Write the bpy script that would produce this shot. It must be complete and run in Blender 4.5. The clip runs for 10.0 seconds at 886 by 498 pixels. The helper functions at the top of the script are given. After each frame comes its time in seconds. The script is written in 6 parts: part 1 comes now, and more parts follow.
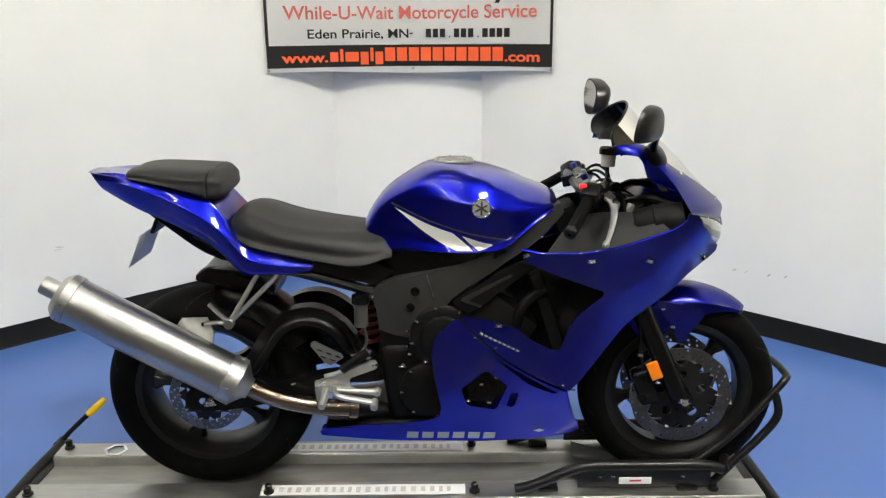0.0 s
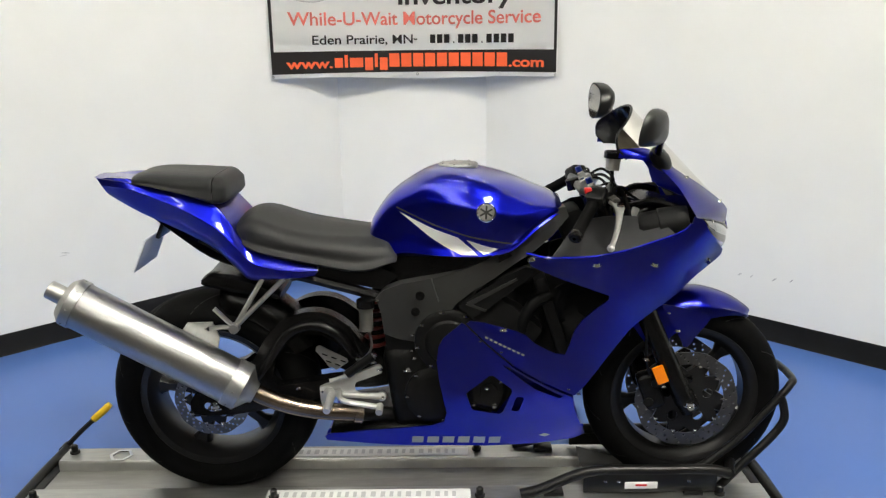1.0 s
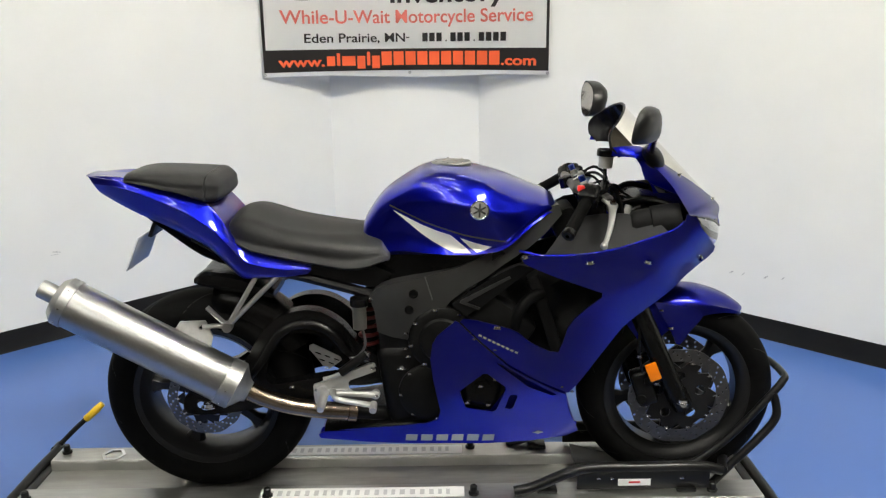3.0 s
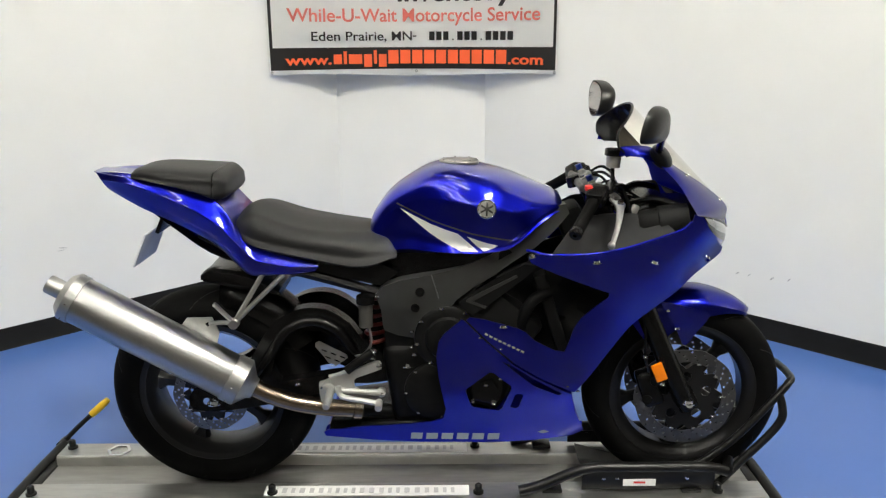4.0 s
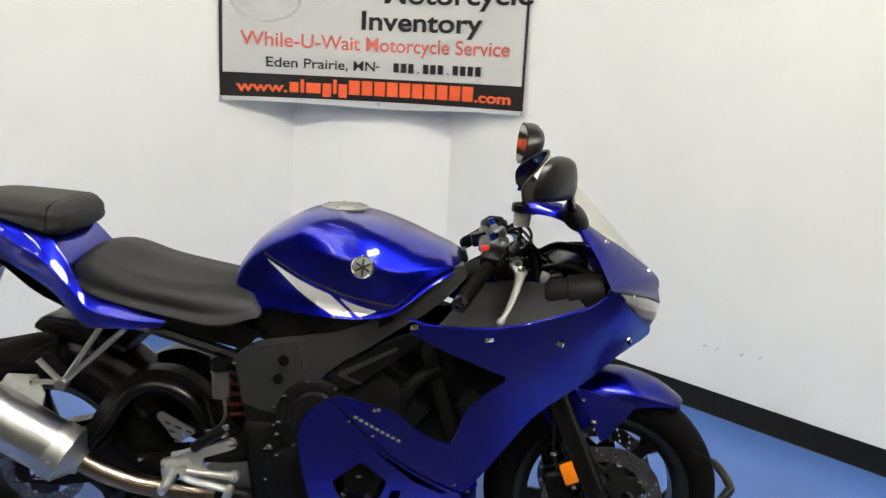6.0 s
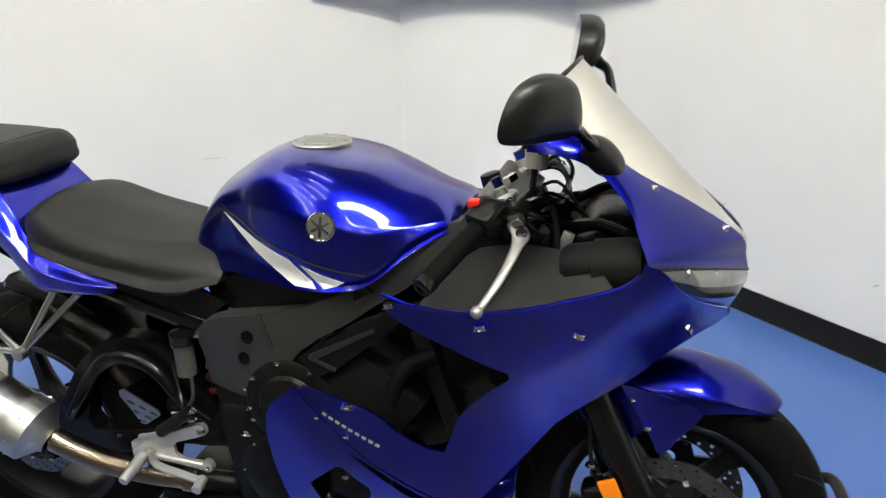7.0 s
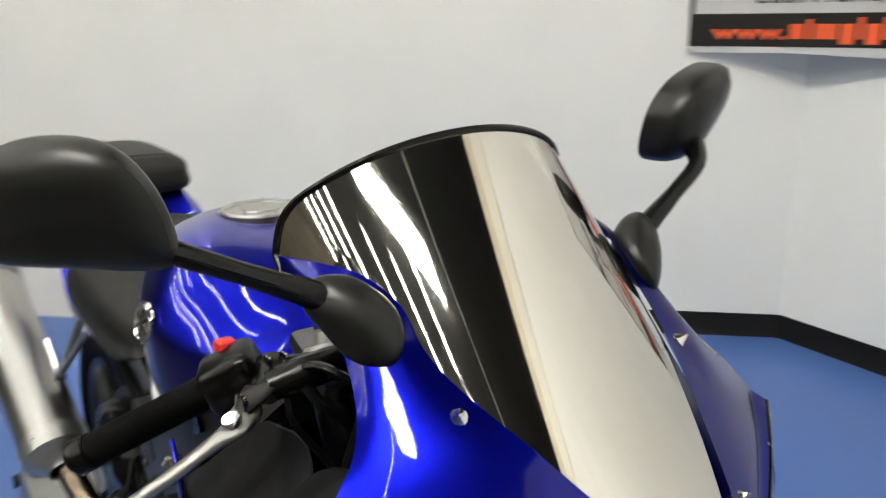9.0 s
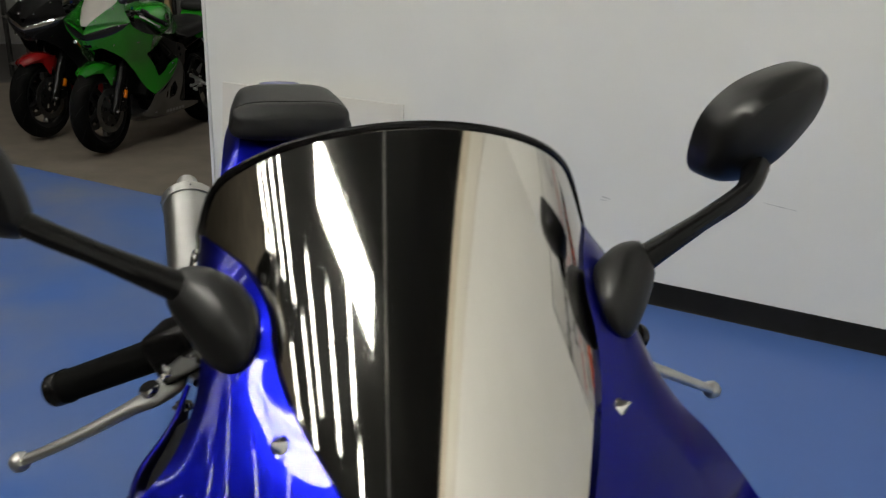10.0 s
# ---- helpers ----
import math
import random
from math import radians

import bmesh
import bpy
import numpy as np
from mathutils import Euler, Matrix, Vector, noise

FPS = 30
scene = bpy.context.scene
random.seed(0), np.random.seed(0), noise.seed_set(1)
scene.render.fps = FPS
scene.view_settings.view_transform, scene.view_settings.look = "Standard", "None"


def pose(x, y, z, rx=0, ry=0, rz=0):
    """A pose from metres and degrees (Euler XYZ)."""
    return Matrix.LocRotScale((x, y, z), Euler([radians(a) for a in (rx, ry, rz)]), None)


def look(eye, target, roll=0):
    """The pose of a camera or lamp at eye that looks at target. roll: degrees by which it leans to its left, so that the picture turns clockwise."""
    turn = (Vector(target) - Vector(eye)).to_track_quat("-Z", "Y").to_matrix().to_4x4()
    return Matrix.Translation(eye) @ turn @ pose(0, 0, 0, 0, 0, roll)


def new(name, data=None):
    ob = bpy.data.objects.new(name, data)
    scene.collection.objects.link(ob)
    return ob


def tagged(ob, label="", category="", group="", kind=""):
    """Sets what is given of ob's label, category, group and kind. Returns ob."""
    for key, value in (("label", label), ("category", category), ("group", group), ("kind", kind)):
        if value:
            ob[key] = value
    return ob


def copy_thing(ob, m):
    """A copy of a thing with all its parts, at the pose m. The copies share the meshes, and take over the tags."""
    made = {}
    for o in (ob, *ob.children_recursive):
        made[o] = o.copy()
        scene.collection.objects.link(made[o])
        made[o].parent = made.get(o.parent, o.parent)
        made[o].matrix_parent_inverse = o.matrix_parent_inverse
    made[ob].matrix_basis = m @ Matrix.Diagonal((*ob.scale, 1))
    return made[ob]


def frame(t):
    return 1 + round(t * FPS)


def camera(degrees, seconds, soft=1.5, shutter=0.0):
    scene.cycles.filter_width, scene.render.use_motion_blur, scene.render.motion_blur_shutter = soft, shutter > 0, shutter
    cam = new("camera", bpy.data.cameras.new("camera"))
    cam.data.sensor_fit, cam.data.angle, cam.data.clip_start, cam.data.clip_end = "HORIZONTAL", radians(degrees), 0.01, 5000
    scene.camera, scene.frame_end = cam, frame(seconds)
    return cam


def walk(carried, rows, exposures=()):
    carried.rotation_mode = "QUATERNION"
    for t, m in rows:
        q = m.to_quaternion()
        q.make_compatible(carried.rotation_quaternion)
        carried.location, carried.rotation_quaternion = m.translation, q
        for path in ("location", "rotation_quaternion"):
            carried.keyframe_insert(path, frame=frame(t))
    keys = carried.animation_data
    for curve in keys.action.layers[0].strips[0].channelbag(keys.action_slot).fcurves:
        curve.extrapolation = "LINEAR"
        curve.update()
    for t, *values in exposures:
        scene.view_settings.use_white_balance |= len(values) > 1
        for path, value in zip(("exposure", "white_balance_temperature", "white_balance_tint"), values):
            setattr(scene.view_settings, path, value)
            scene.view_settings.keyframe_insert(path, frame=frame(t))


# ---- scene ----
cam = camera(57.72, 10.0, soft=1.25, shutter=0.45)
PATH = [
    (0, (0.690, -2.308, 1.435), (0.689, -0.377, 0.912), -0.5),
    (0.5, (0.695, -2.310, 1.433), (0.690, -0.378, 0.917), -0.7),
    (1, (0.689, -2.310, 1.430), (0.677, -0.376, 0.922), -0.7),
    (1.5, (0.681, -2.307, 1.426), (0.683, -0.375, 0.907), -0.6),
    (2, (0.681, -2.308, 1.431), (0.689, -0.378, 0.909), -0.5),
    (2.5, (0.688, -2.311, 1.430), (0.699, -0.377, 0.919), -0.8),
    (4, (0.677, -2.311, 1.426), (0.675, -0.378, 0.913), -0.3),
    (4.5, (0.677, -2.303, 1.422), (0.681, -0.370, 0.909), -0.7),
    (5, (0.673, -2.271, 1.408), (0.793, -0.339, 0.905), 1.4),
    (5.5, (0.756, -2.162, 1.407), (0.874, -0.242, 0.858), 1.9),
    (6, (1.005, -1.940, 1.406), (0.968, 0.014, 0.981), 2.9),
    (6.2, (1.112, -1.831, 1.422), (0.980, 0.108, 0.952), 2.8),
    (7.3, (1.404, -1.257, 1.384), (0.782, 0.508, 0.677), -2.7),
    (7.5, (1.460, -1.173, 1.336), (0.752, 0.596, 0.729), -2.1),
    (8, (1.619, -0.932, 1.323), (0.757, 0.733, 0.627), 0.3),
    (8.5, (1.702, -0.657, 1.320), (0.526, 0.864, 0.771), -0.5),
    (9, (1.762, -0.454, 1.327), (0.227, 0.709, 0.788), -0.2),
    (9.5, (1.835, -0.280, 1.345), (0.063, 0.375, 0.689), 3.1),
    (10, (1.814, -0.158, 1.356), (0.010, 0.390, 0.689), 2.2),
]
LIGHT = [(0.0, -0.19), (4.5, -0.21), (5.5, -0.10), (6.0, -0.26), (7.5, 0.02), (8.0, 0.14), (8.5, -0.02), (9.0, -0.46), (9.5, -0.82), (10.0, -1.04)]
walk(cam, [(t, look(eye, aim, roll)) for t, eye, aim, roll in PATH], LIGHT)

from mathutils import bvhtree, geometry

# ---- world and lamps ----
world = bpy.data.worlds.new("world")
world.use_nodes = True
scene.world = world
world.node_tree.nodes["Background"].inputs[0].default_value = (1.0, 0.98, 0.95, 1)
world.node_tree.nodes["Background"].inputs[1].default_value = 0.1
TUBE_POWER = 94.0


# ---- materials ----
def mat(name, color, rough=0.5, metal=0.0, coat=0.0, vary=0.1, scale=8.0, bump=0.0, bscale=120.0, emit=0.0, spec=0.5, stretch=(1, 1, 1), rvary=0.0):
    m = bpy.data.materials.new(name)
    m.use_nodes = True
    n, l = m.node_tree.nodes, m.node_tree.links
    b = n["Principled BSDF"]
    b.inputs["Base Color"].default_value = (*color, 1)
    b.inputs["Roughness"].default_value = rough
    b.inputs["Metallic"].default_value = metal
    b.inputs["Coat Weight"].default_value = coat
    b.inputs["Coat Roughness"].default_value = 0.03
    b.inputs["Coat IOR"].default_value = 1.38
    b.inputs["Specular IOR Level"].default_value = spec
    if emit:
        b.inputs["Emission Color"].default_value = (*color, 1)
        b.inputs["Emission Strength"].default_value = emit
    co = n.new("ShaderNodeTexCoord")
    mp = n.new("ShaderNodeMapping")
    mp.inputs["Scale"].default_value = stretch
    l.new(co.outputs["Object"], mp.inputs[0])
    if vary or rvary:
        t = n.new("ShaderNodeTexNoise")
        t.inputs["Scale"].default_value, t.inputs["Detail"].default_value = scale, 6
        l.new(mp.outputs[0], t.inputs[0])
        if vary:
            r = n.new("ShaderNodeMapRange")
            r.inputs[1].default_value, r.inputs[2].default_value = 0.3, 0.7
            r.inputs[3].default_value, r.inputs[4].default_value = 1 - vary, 1 + vary
            l.new(t.outputs[0], r.inputs[0])
            x = n.new("ShaderNodeVectorMath")
            x.operation = "SCALE"
            x.inputs[0].default_value = color
            l.new(r.outputs[0], x.inputs["Scale"])
            l.new(x.outputs[0], b.inputs["Base Color"])
        if rvary:
            r = n.new("ShaderNodeMapRange")
            r.inputs[1].default_value, r.inputs[2].default_value = 0.3, 0.7
            r.inputs[3].default_value, r.inputs[4].default_value = rough - rvary, rough + rvary
            l.new(t.outputs[0], r.inputs[0])
            l.new(r.outputs[0], b.inputs["Roughness"])
    if bump:
        t2 = n.new("ShaderNodeTexNoise")
        t2.inputs["Scale"].default_value, t2.inputs["Detail"].default_value = bscale, 3
        l.new(mp.outputs[0], t2.inputs[0])
        u = n.new("ShaderNodeBump")
        u.inputs["Strength"].default_value, u.inputs["Distance"].default_value = bump, 0.002
        l.new(t2.outputs[0], u.inputs["Height"])
        l.new(u.outputs[0], b.inputs["Normal"])
    return m


WALL = mat("wall_paint", (0.80, 0.80, 0.78), 0.55, vary=0.02, scale=3, bump=0.15, bscale=90)
CEIL = mat("dark_roof_deck", (0.030, 0.030, 0.030), 0.8, vary=0.06, scale=2)
BASE = mat("black_vinyl", (0.006, 0.006, 0.007), 0.42, vary=0.2, scale=12, spec=0.18)
FLOOR = mat("blue_epoxy", (0.060, 0.128, 0.37), 0.30, vary=0.025, scale=0.9, spec=0.28, bump=0.04, bscale=14)
def floor_wear_and_sheen():
    """Grey wear and painted-in soft reflections over the blue coating, mostly on the working side of the lift."""
    n, l = FLOOR.node_tree.nodes, FLOOR.node_tree.links
    b = n["Principled BSDF"]
    blue = b.inputs["Base Color"].links[0].from_socket
    co = n.new("ShaderNodeTexCoord")
    cloud, fine = n.new("ShaderNodeTexNoise"), n.new("ShaderNodeTexNoise")
    for t, k in ((cloud, 1.5), (fine, 11.0)):
        t.inputs["Scale"].default_value, t.inputs["Detail"].default_value = k, 5
        l.new(co.outputs["Object"], t.inputs[0])
    xyz = n.new("ShaderNodeSeparateXYZ")
    l.new(co.outputs["Object"], xyz.inputs[0])
    side, patch, grain = (n.new("ShaderNodeMapRange") for _ in range(3))
    for m, src, lo, hi, a, c in ((side, xyz.outputs[1], 0.1, -1.0, 0.04, 0.85), (patch, cloud.outputs[0], 0.36, 0.66, 0.0, 1.0), (grain, fine.outputs[0], 0.3, 0.7, 0.75, 1.0)):
        m.inputs[1].default_value, m.inputs[2].default_value, m.inputs[3].default_value, m.inputs[4].default_value = lo, hi, a, c
        l.new(src, m.inputs[0])
    p1, p2 = n.new("ShaderNodeMath"), n.new("ShaderNodeMath")
    p1.operation = p2.operation = "MULTIPLY"
    l.new(side.outputs[0], p1.inputs[0])
    l.new(patch.outputs[0], p1.inputs[1])
    l.new(p1.outputs[0], p2.inputs[0])
    l.new(grain.outputs[0], p2.inputs[1])
    mix = n.new("ShaderNodeMix")
    mix.data_type = "RGBA"
    l.new(p2.outputs[0], mix.inputs["Factor"])
    l.new(blue, mix.inputs[6])
    mix.inputs[7].default_value = (0.185, 0.200, 0.235, 1)
    l.new(mix.outputs[2], b.inputs["Base Color"])


floor_wear_and_sheen()
CONC = mat("concrete", (0.13, 0.11, 0.09), 0.6, vary=0.2, scale=4)
BLUE = mat("blue_metallic_paint", (0.0030, 0.0055, 0.32), 0.29, metal=0.97, coat=1.0, vary=0.06, scale=900)
BLUE.node_tree.nodes["Principled BSDF"].inputs["Coat IOR"].default_value = 1.44
BLACK = mat("satin_black_plastic", (0.003, 0.003, 0.0032), 0.27, spec=0.22, vary=0.15, scale=20, bump=0.05, bscale=500)
MATT = mat("textured_black_plastic", (0.011, 0.011, 0.012), 0.55, vary=0.12, scale=30, bump=0.25, bscale=900, spec=0.2)
GREY = mat("grey_frame_paint", (0.028, 0.028, 0.0272), 0.42, metal=0.3, vary=0.1, scale=25, spec=0.4)
SEAT = mat("black_seat_vinyl", (0.013, 0.013, 0.0135), 0.48, vary=0.1, scale=20, bump=0.25, bscale=700, spec=0.22)
RUBBER = mat("tyre_rubber", (0.0032, 0.0032, 0.0032), 0.7, vary=0.2, scale=25, bump=0.15, bscale=300, spec=0.04)
RIM = mat("black_wheel_paint", (0.007, 0.007, 0.0075), 0.3, vary=0.1, scale=15, spec=0.3)
ALU = mat("brushed_aluminium", (0.42, 0.42, 0.415), 0.33, metal=1.0, vary=0.05, scale=60, stretch=(1, 30, 1), bump=0.05, bscale=300)
CAST = mat("cast_aluminium", (0.45, 0.45, 0.44), 0.42, metal=1.0, vary=0.1, scale=40, bump=0.2, bscale=250)
STEEL = mat("steel_disc", (0.15, 0.15, 0.152), 0.38, metal=1.0, vary=0.1, scale=80)
CHROME = mat("polished_chrome", (0.80, 0.80, 0.80), 0.08, metal=1.0, vary=0.03, scale=40)
FORGED = mat("bright_forged_aluminium", (0.56, 0.56, 0.55), 0.34, metal=0.8, vary=0.05, scale=40)
PIPE = mat("heat_tinted_steel", (0.27, 0.215, 0.165), 0.26, metal=1.0, vary=0.35, scale=9)
MIRROR = mat("mirror_coat", (0.62, 0.605, 0.57), 0.05, metal=1.0, vary=0.04, scale=5)
ENGINE = mat("black_engine_paint", (0.004, 0.004, 0.004), 0.45, vary=0.25, scale=40, bump=0.2, bscale=150, spec=0.12)
SHELL = mat("smooth_black_plastic", (0.006, 0.006, 0.0062), 0.36, vary=0.1, scale=30, bump=0.06, bscale=900, spec=0.32)
CAVITY = mat("dull_black_plastic", (0.004, 0.004, 0.0042), 0.6, vary=0.15, scale=20, spec=0.12)
LENS = mat("grey_headlight_lens", (0.13, 0.13, 0.12), 0.12, coat=1.0, vary=0.08, scale=20)
LENSM = mat("shaded_headlight_lens", (0.045, 0.046, 0.045), 0.12, coat=1.0, vary=0.3, scale=40)
LENSD = mat("dark_headlight_lens", (0.012, 0.013, 0.018), 0.14, spec=0.3, vary=0.1, scale=20)
AMBER = mat("amber_plastic", (0.80, 0.20, 0.004), 0.25, coat=0.3, vary=0.05)
RED = mat("red_plastic", (0.6, 0.02, 0.015), 0.3, vary=0.05)
WHITE = mat("white_decal", (0.78, 0.78, 0.77), 0.3, vary=0.03)
SILVERD = mat("silver_decal", (0.36, 0.37, 0.39), 0.35, metal=0.4, vary=0.05)
PLATE = mat("pale_number_plate", (0.55, 0.57, 0.62), 0.35, vary=0.06, scale=20)
CLOUDY = mat("cloudy_plastic", (0.36, 0.35, 0.32), 0.35, vary=0.05)
DECK = mat("milled_aluminium", (0.44, 0.44, 0.425), 0.42, metal=1.0, vary=0.12, scale=14, stretch=(1, 6, 1), rvary=0.1)
PLY = mat("worn_aluminium_deck", (0.33, 0.325, 0.31), 0.48, metal=0.9, vary=0.2, scale=9, stretch=(1, 5, 1), rvary=0.1)
STEELB = mat("black_powder_coat", (0.006, 0.006, 0.006), 0.34, vary=0.15, scale=20, spec=0.22)
YELLOW = mat("yellow_rubber", (0.75, 0.48, 0.01), 0.45, vary=0.05)
SMOKE = mat("smoky_plastic", (0.06, 0.058, 0.054), 0.3, vary=0.1)
SPRING = mat("red_spring_paint", (0.09, 0.008, 0.007), 0.35, vary=0.1)
VINYL = mat("white_banner_vinyl", (0.90, 0.90, 0.89), 0.5, vary=0.02, scale=4)
INK = mat("black_banner_ink", (0.012, 0.010, 0.010), 0.5, vary=0.05, spec=0.25)
ORANGE = mat("orange_banner_ink", (0.80, 0.11, 0.03), 0.45, vary=0.05)
REDINK = mat("red_banner_ink", (0.62, 0.13, 0.10), 0.45, vary=0.08)
LAMP = mat("lit_tube", (1.0, 0.975, 0.87), 0.5, vary=0, emit=TUBE_POWER)
BRIGHT = mat("boosted_lit_tube", (1.0, 0.975, 0.87), 0.5, vary=0, emit=TUBE_POWER * 1.9)
HOUSING = mat("white_enamel", (0.75, 0.75, 0.74), 0.4, vary=0.02)
GREEN = mat("green_paint", (0.015, 0.22, 0.012), 0.25, coat=1.0, vary=0.05)
REDP = mat("red_paint", (0.35, 0.01, 0.01), 0.25, coat=1.0, vary=0.05)
PALE = mat("pale_grey_paint", (0.55, 0.55, 0.55), 0.25, coat=1.0, vary=0.05)
WOOD = mat("brown_board", (0.22, 0.15, 0.09), 0.6, vary=0.2, scale=6)
PINK = mat("faded_box_print", (0.35, 0.30, 0.28), 0.6, vary=0.15)


# ---- mesh helpers ----
def thing(name, label, category, at=(0, 0, 0), kind="", group=""):
    ob = new(name)
    ob.location = at
    ob.empty_display_size = 0.05
    return tagged(ob, label, category, group, kind)


def mesh_of(name, bm, material, sharp=38):
    lim = radians(sharp)
    bmesh.ops.recalc_face_normals(bm, faces=bm.faces)
    for e in bm.edges:
        if len(e.link_faces) == 2 and e.calc_face_angle(0) > lim:
            e.smooth = False
    for f in bm.faces:
        f.smooth = True
    me = bpy.data.meshes.new(name)
    bm.to_mesh(me)
    bm.free()
    for m in (material if isinstance(material, (list, tuple)) else [material]):
        me.materials.append(m)
    return me


def part(name, bm, material, parent, label="", sharp=38):
    ob = new(name, mesh_of(name, bm, material, sharp))
    if parent:
        ob.parent = parent
        p, t = parent, Vector()
        while p:
            t += Vector(p.location)
            p = p.parent
        ob.data.transform(Matrix.Translation(-t))
    return tagged(ob, label)


def cr(a, b, c, d, t):
    return 0.5 * ((2 * b) + (c - a) * t + (2 * a - 5 * b + 4 * c - d) * t * t + (3 * b - a - 3 * c + d) * t ** 3)


def spline(pts, k=6, closed=False):
    P = [Vector(p) for p in pts]
    n, out = len(P), []
    for i in range(n if closed else n - 1):
        g = (lambda j: P[j % n]) if closed else (lambda j: P[min(max(j, 0), n - 1)])
        for s in range(k):
            out.append(cr(g(i - 1), g(i), g(i + 1), g(i + 2), s / k))
    if not closed:
        out.append(P[-1].copy())
    return out


def grid(bm, rows, closed=False, caps=False):
    V = [[bm.verts.new(p) for p in r] for r in rows]
    m = len(V[0])
    for a, b in zip(V, V[1:]):
        for j in range(m if closed else m - 1):
            try:
                bm.faces.new((a[j], a[(j + 1) % m], b[(j + 1) % m], b[j]))
            except ValueError:
                pass
    if caps:
        bm.faces.new(V[0])
        bm.faces.new(V[-1])
    return bm


def skin(ctrl, ku=5, kv=4, closed=False, caps=False, bm=None):
    """A smooth surface through a small net of points: rows, each with as many points."""
    bm = bm or bmesh.new()
    rows = [spline(r, kv, closed) for r in ctrl]
    cols = [spline(c, ku) for c in zip(*rows)]
    return grid(bm, list(zip(*cols)), closed, caps)


def body(stations, ku=5, kv=4):
    """A volume that is the same on both sides: stations (x, half profile of (y, z) from the top centre to the bottom)."""
    net = []
    for x, prof in stations:
        h = [(x + (p[2] if len(p) > 2 else 0), p[0], p[1]) for p in prof]
        net.append(h + [(q[0], -q[1], q[2]) for q in reversed(h) if q[1] > 0])
    return skin(net, ku, kv, True, True)


def creased(stations, which, k=0.22):
    """The same stations with some points of the half profile doubled, which sharpens the line through them."""
    out = []
    for x, prof in stations:
        row = []
        for i, p in enumerate(prof):
            if i in which:
                a, b = prof[i - 1], prof[i + 1]
                row += [(p[0] + (a[0] - p[0]) * k, p[1] + (a[1] - p[1]) * k), (p[0] + (b[0] - p[0]) * k, p[1] + (b[1] - p[1]) * k)]
            else:
                row.append(p)
        out.append((x, tuple(row)))
    return out


def tube(pts, r, seg=10, k=5, bm=None, closed=False):
    bm = bm or bmesh.new()
    P = spline(pts, k, closed) if k > 1 else [Vector(p) for p in pts]
    n = len(P)
    rr = [r] * n if not isinstance(r, (list, tuple)) else [float(v) for v in np.interp(np.linspace(0, 1, n), np.linspace(0, 1, len(r)), r)]
    rows, up = [], None
    for i, p in enumerate(P):
        d = (P[(i + 1) % n if closed else min(i + 1, n - 1)] - P[(i - 1) % n if closed else max(i - 1, 0)]).normalized()
        up = Vector((0, 0, 1)) if up is None and abs(d.z) < 0.9 else (Vector((1, 0, 0)) if up is None else up)
        s = d.cross(up).normalized()
        up = s.cross(d).normalized()
        rows.append([p + rr[i] * (math.cos(a) * s + math.sin(a) * up) for a in np.linspace(0, 2 * math.pi, seg, False)])
    if closed:
        rows.append(rows[0])
        grid(bm, rows, True)
        bmesh.ops.remove_doubles(bm, verts=bm.verts, dist=1e-6)
        return bm
    return grid(bm, rows, True, True)


def blade(sections, seg=12):
    """A flat forged bar: sections (centre, half width, half thickness), rounded at the edges."""
    rows = []
    for k, (c, a, b) in enumerate(sections):
        d = (sections[min(k + 1, len(sections) - 1)][0] - sections[max(k - 1, 0)][0]).normalized()
        e1 = d.cross(Vector((0, 0, 1))).normalized()
        e2 = e1.cross(d)
        rows.append([tuple(c + e1 * (a * math.cos(t)) + e2 * (b * math.sin(t))) for t in np.linspace(0, 2 * math.pi, seg, False)])
    return skin(rows, 4, 2, True, True)


def lathe(profile, c=(0, 0, 0), axis=(0, 1, 0), seg=32, closed=False, bm=None):
    """A turned shape: (along the axis, radius) from end to end."""
    bm = bm or bmesh.new()
    q = Vector((0, 0, 1)).rotation_difference(Vector(axis))
    rows = []
    for a, r in (list(profile) + [profile[0]] if closed else profile):
        rows.append([Vector(c) + q @ Vector((max(r, 1e-5) * math.cos(t), max(r, 1e-5) * math.sin(t), a)) for t in np.linspace(0, 2 * math.pi, seg, False)])
    grid(bm, rows, True)
    bmesh.ops.remove_doubles(bm, verts=bm.verts, dist=2e-5)
    return bm


def block(size, m=None, bevel=0.0, seg=2, bm=None, taper=1.0):
    b2 = bmesh.new()
    bmesh.ops.create_cube(b2, size=1)
    for v in b2.verts:
        k = taper if v.co.z > 0 else 1
        v.co = Vector((v.co.x * size[0] * k, v.co.y * size[1] * k, v.co.z * size[2]))
    if bevel:
        bmesh.ops.bevel(b2, geom=b2.edges[:], offset=bevel, segments=seg, affect="EDGES", profile=0.5)
    b2.transform(m if m is not None else Matrix())
    if bm is None:
        return b2
    tmp = bpy.data.meshes.new("tmp")
    b2.to_mesh(tmp)
    b2.free()
    bm.from_mesh(tmp)
    bpy.data.meshes.remove(tmp)
    return bm


def inside(p, poly):
    x, y, hit = p[0], p[1], False
    for (x1, y1), (x2, y2) in zip(poly, poly[1:] + poly[:1]):
        if (y1 > y) != (y2 > y) and x < (x2 - x1) * (y - y1) / (y2 - y1) + x1:
            hit = not hit
    return hit


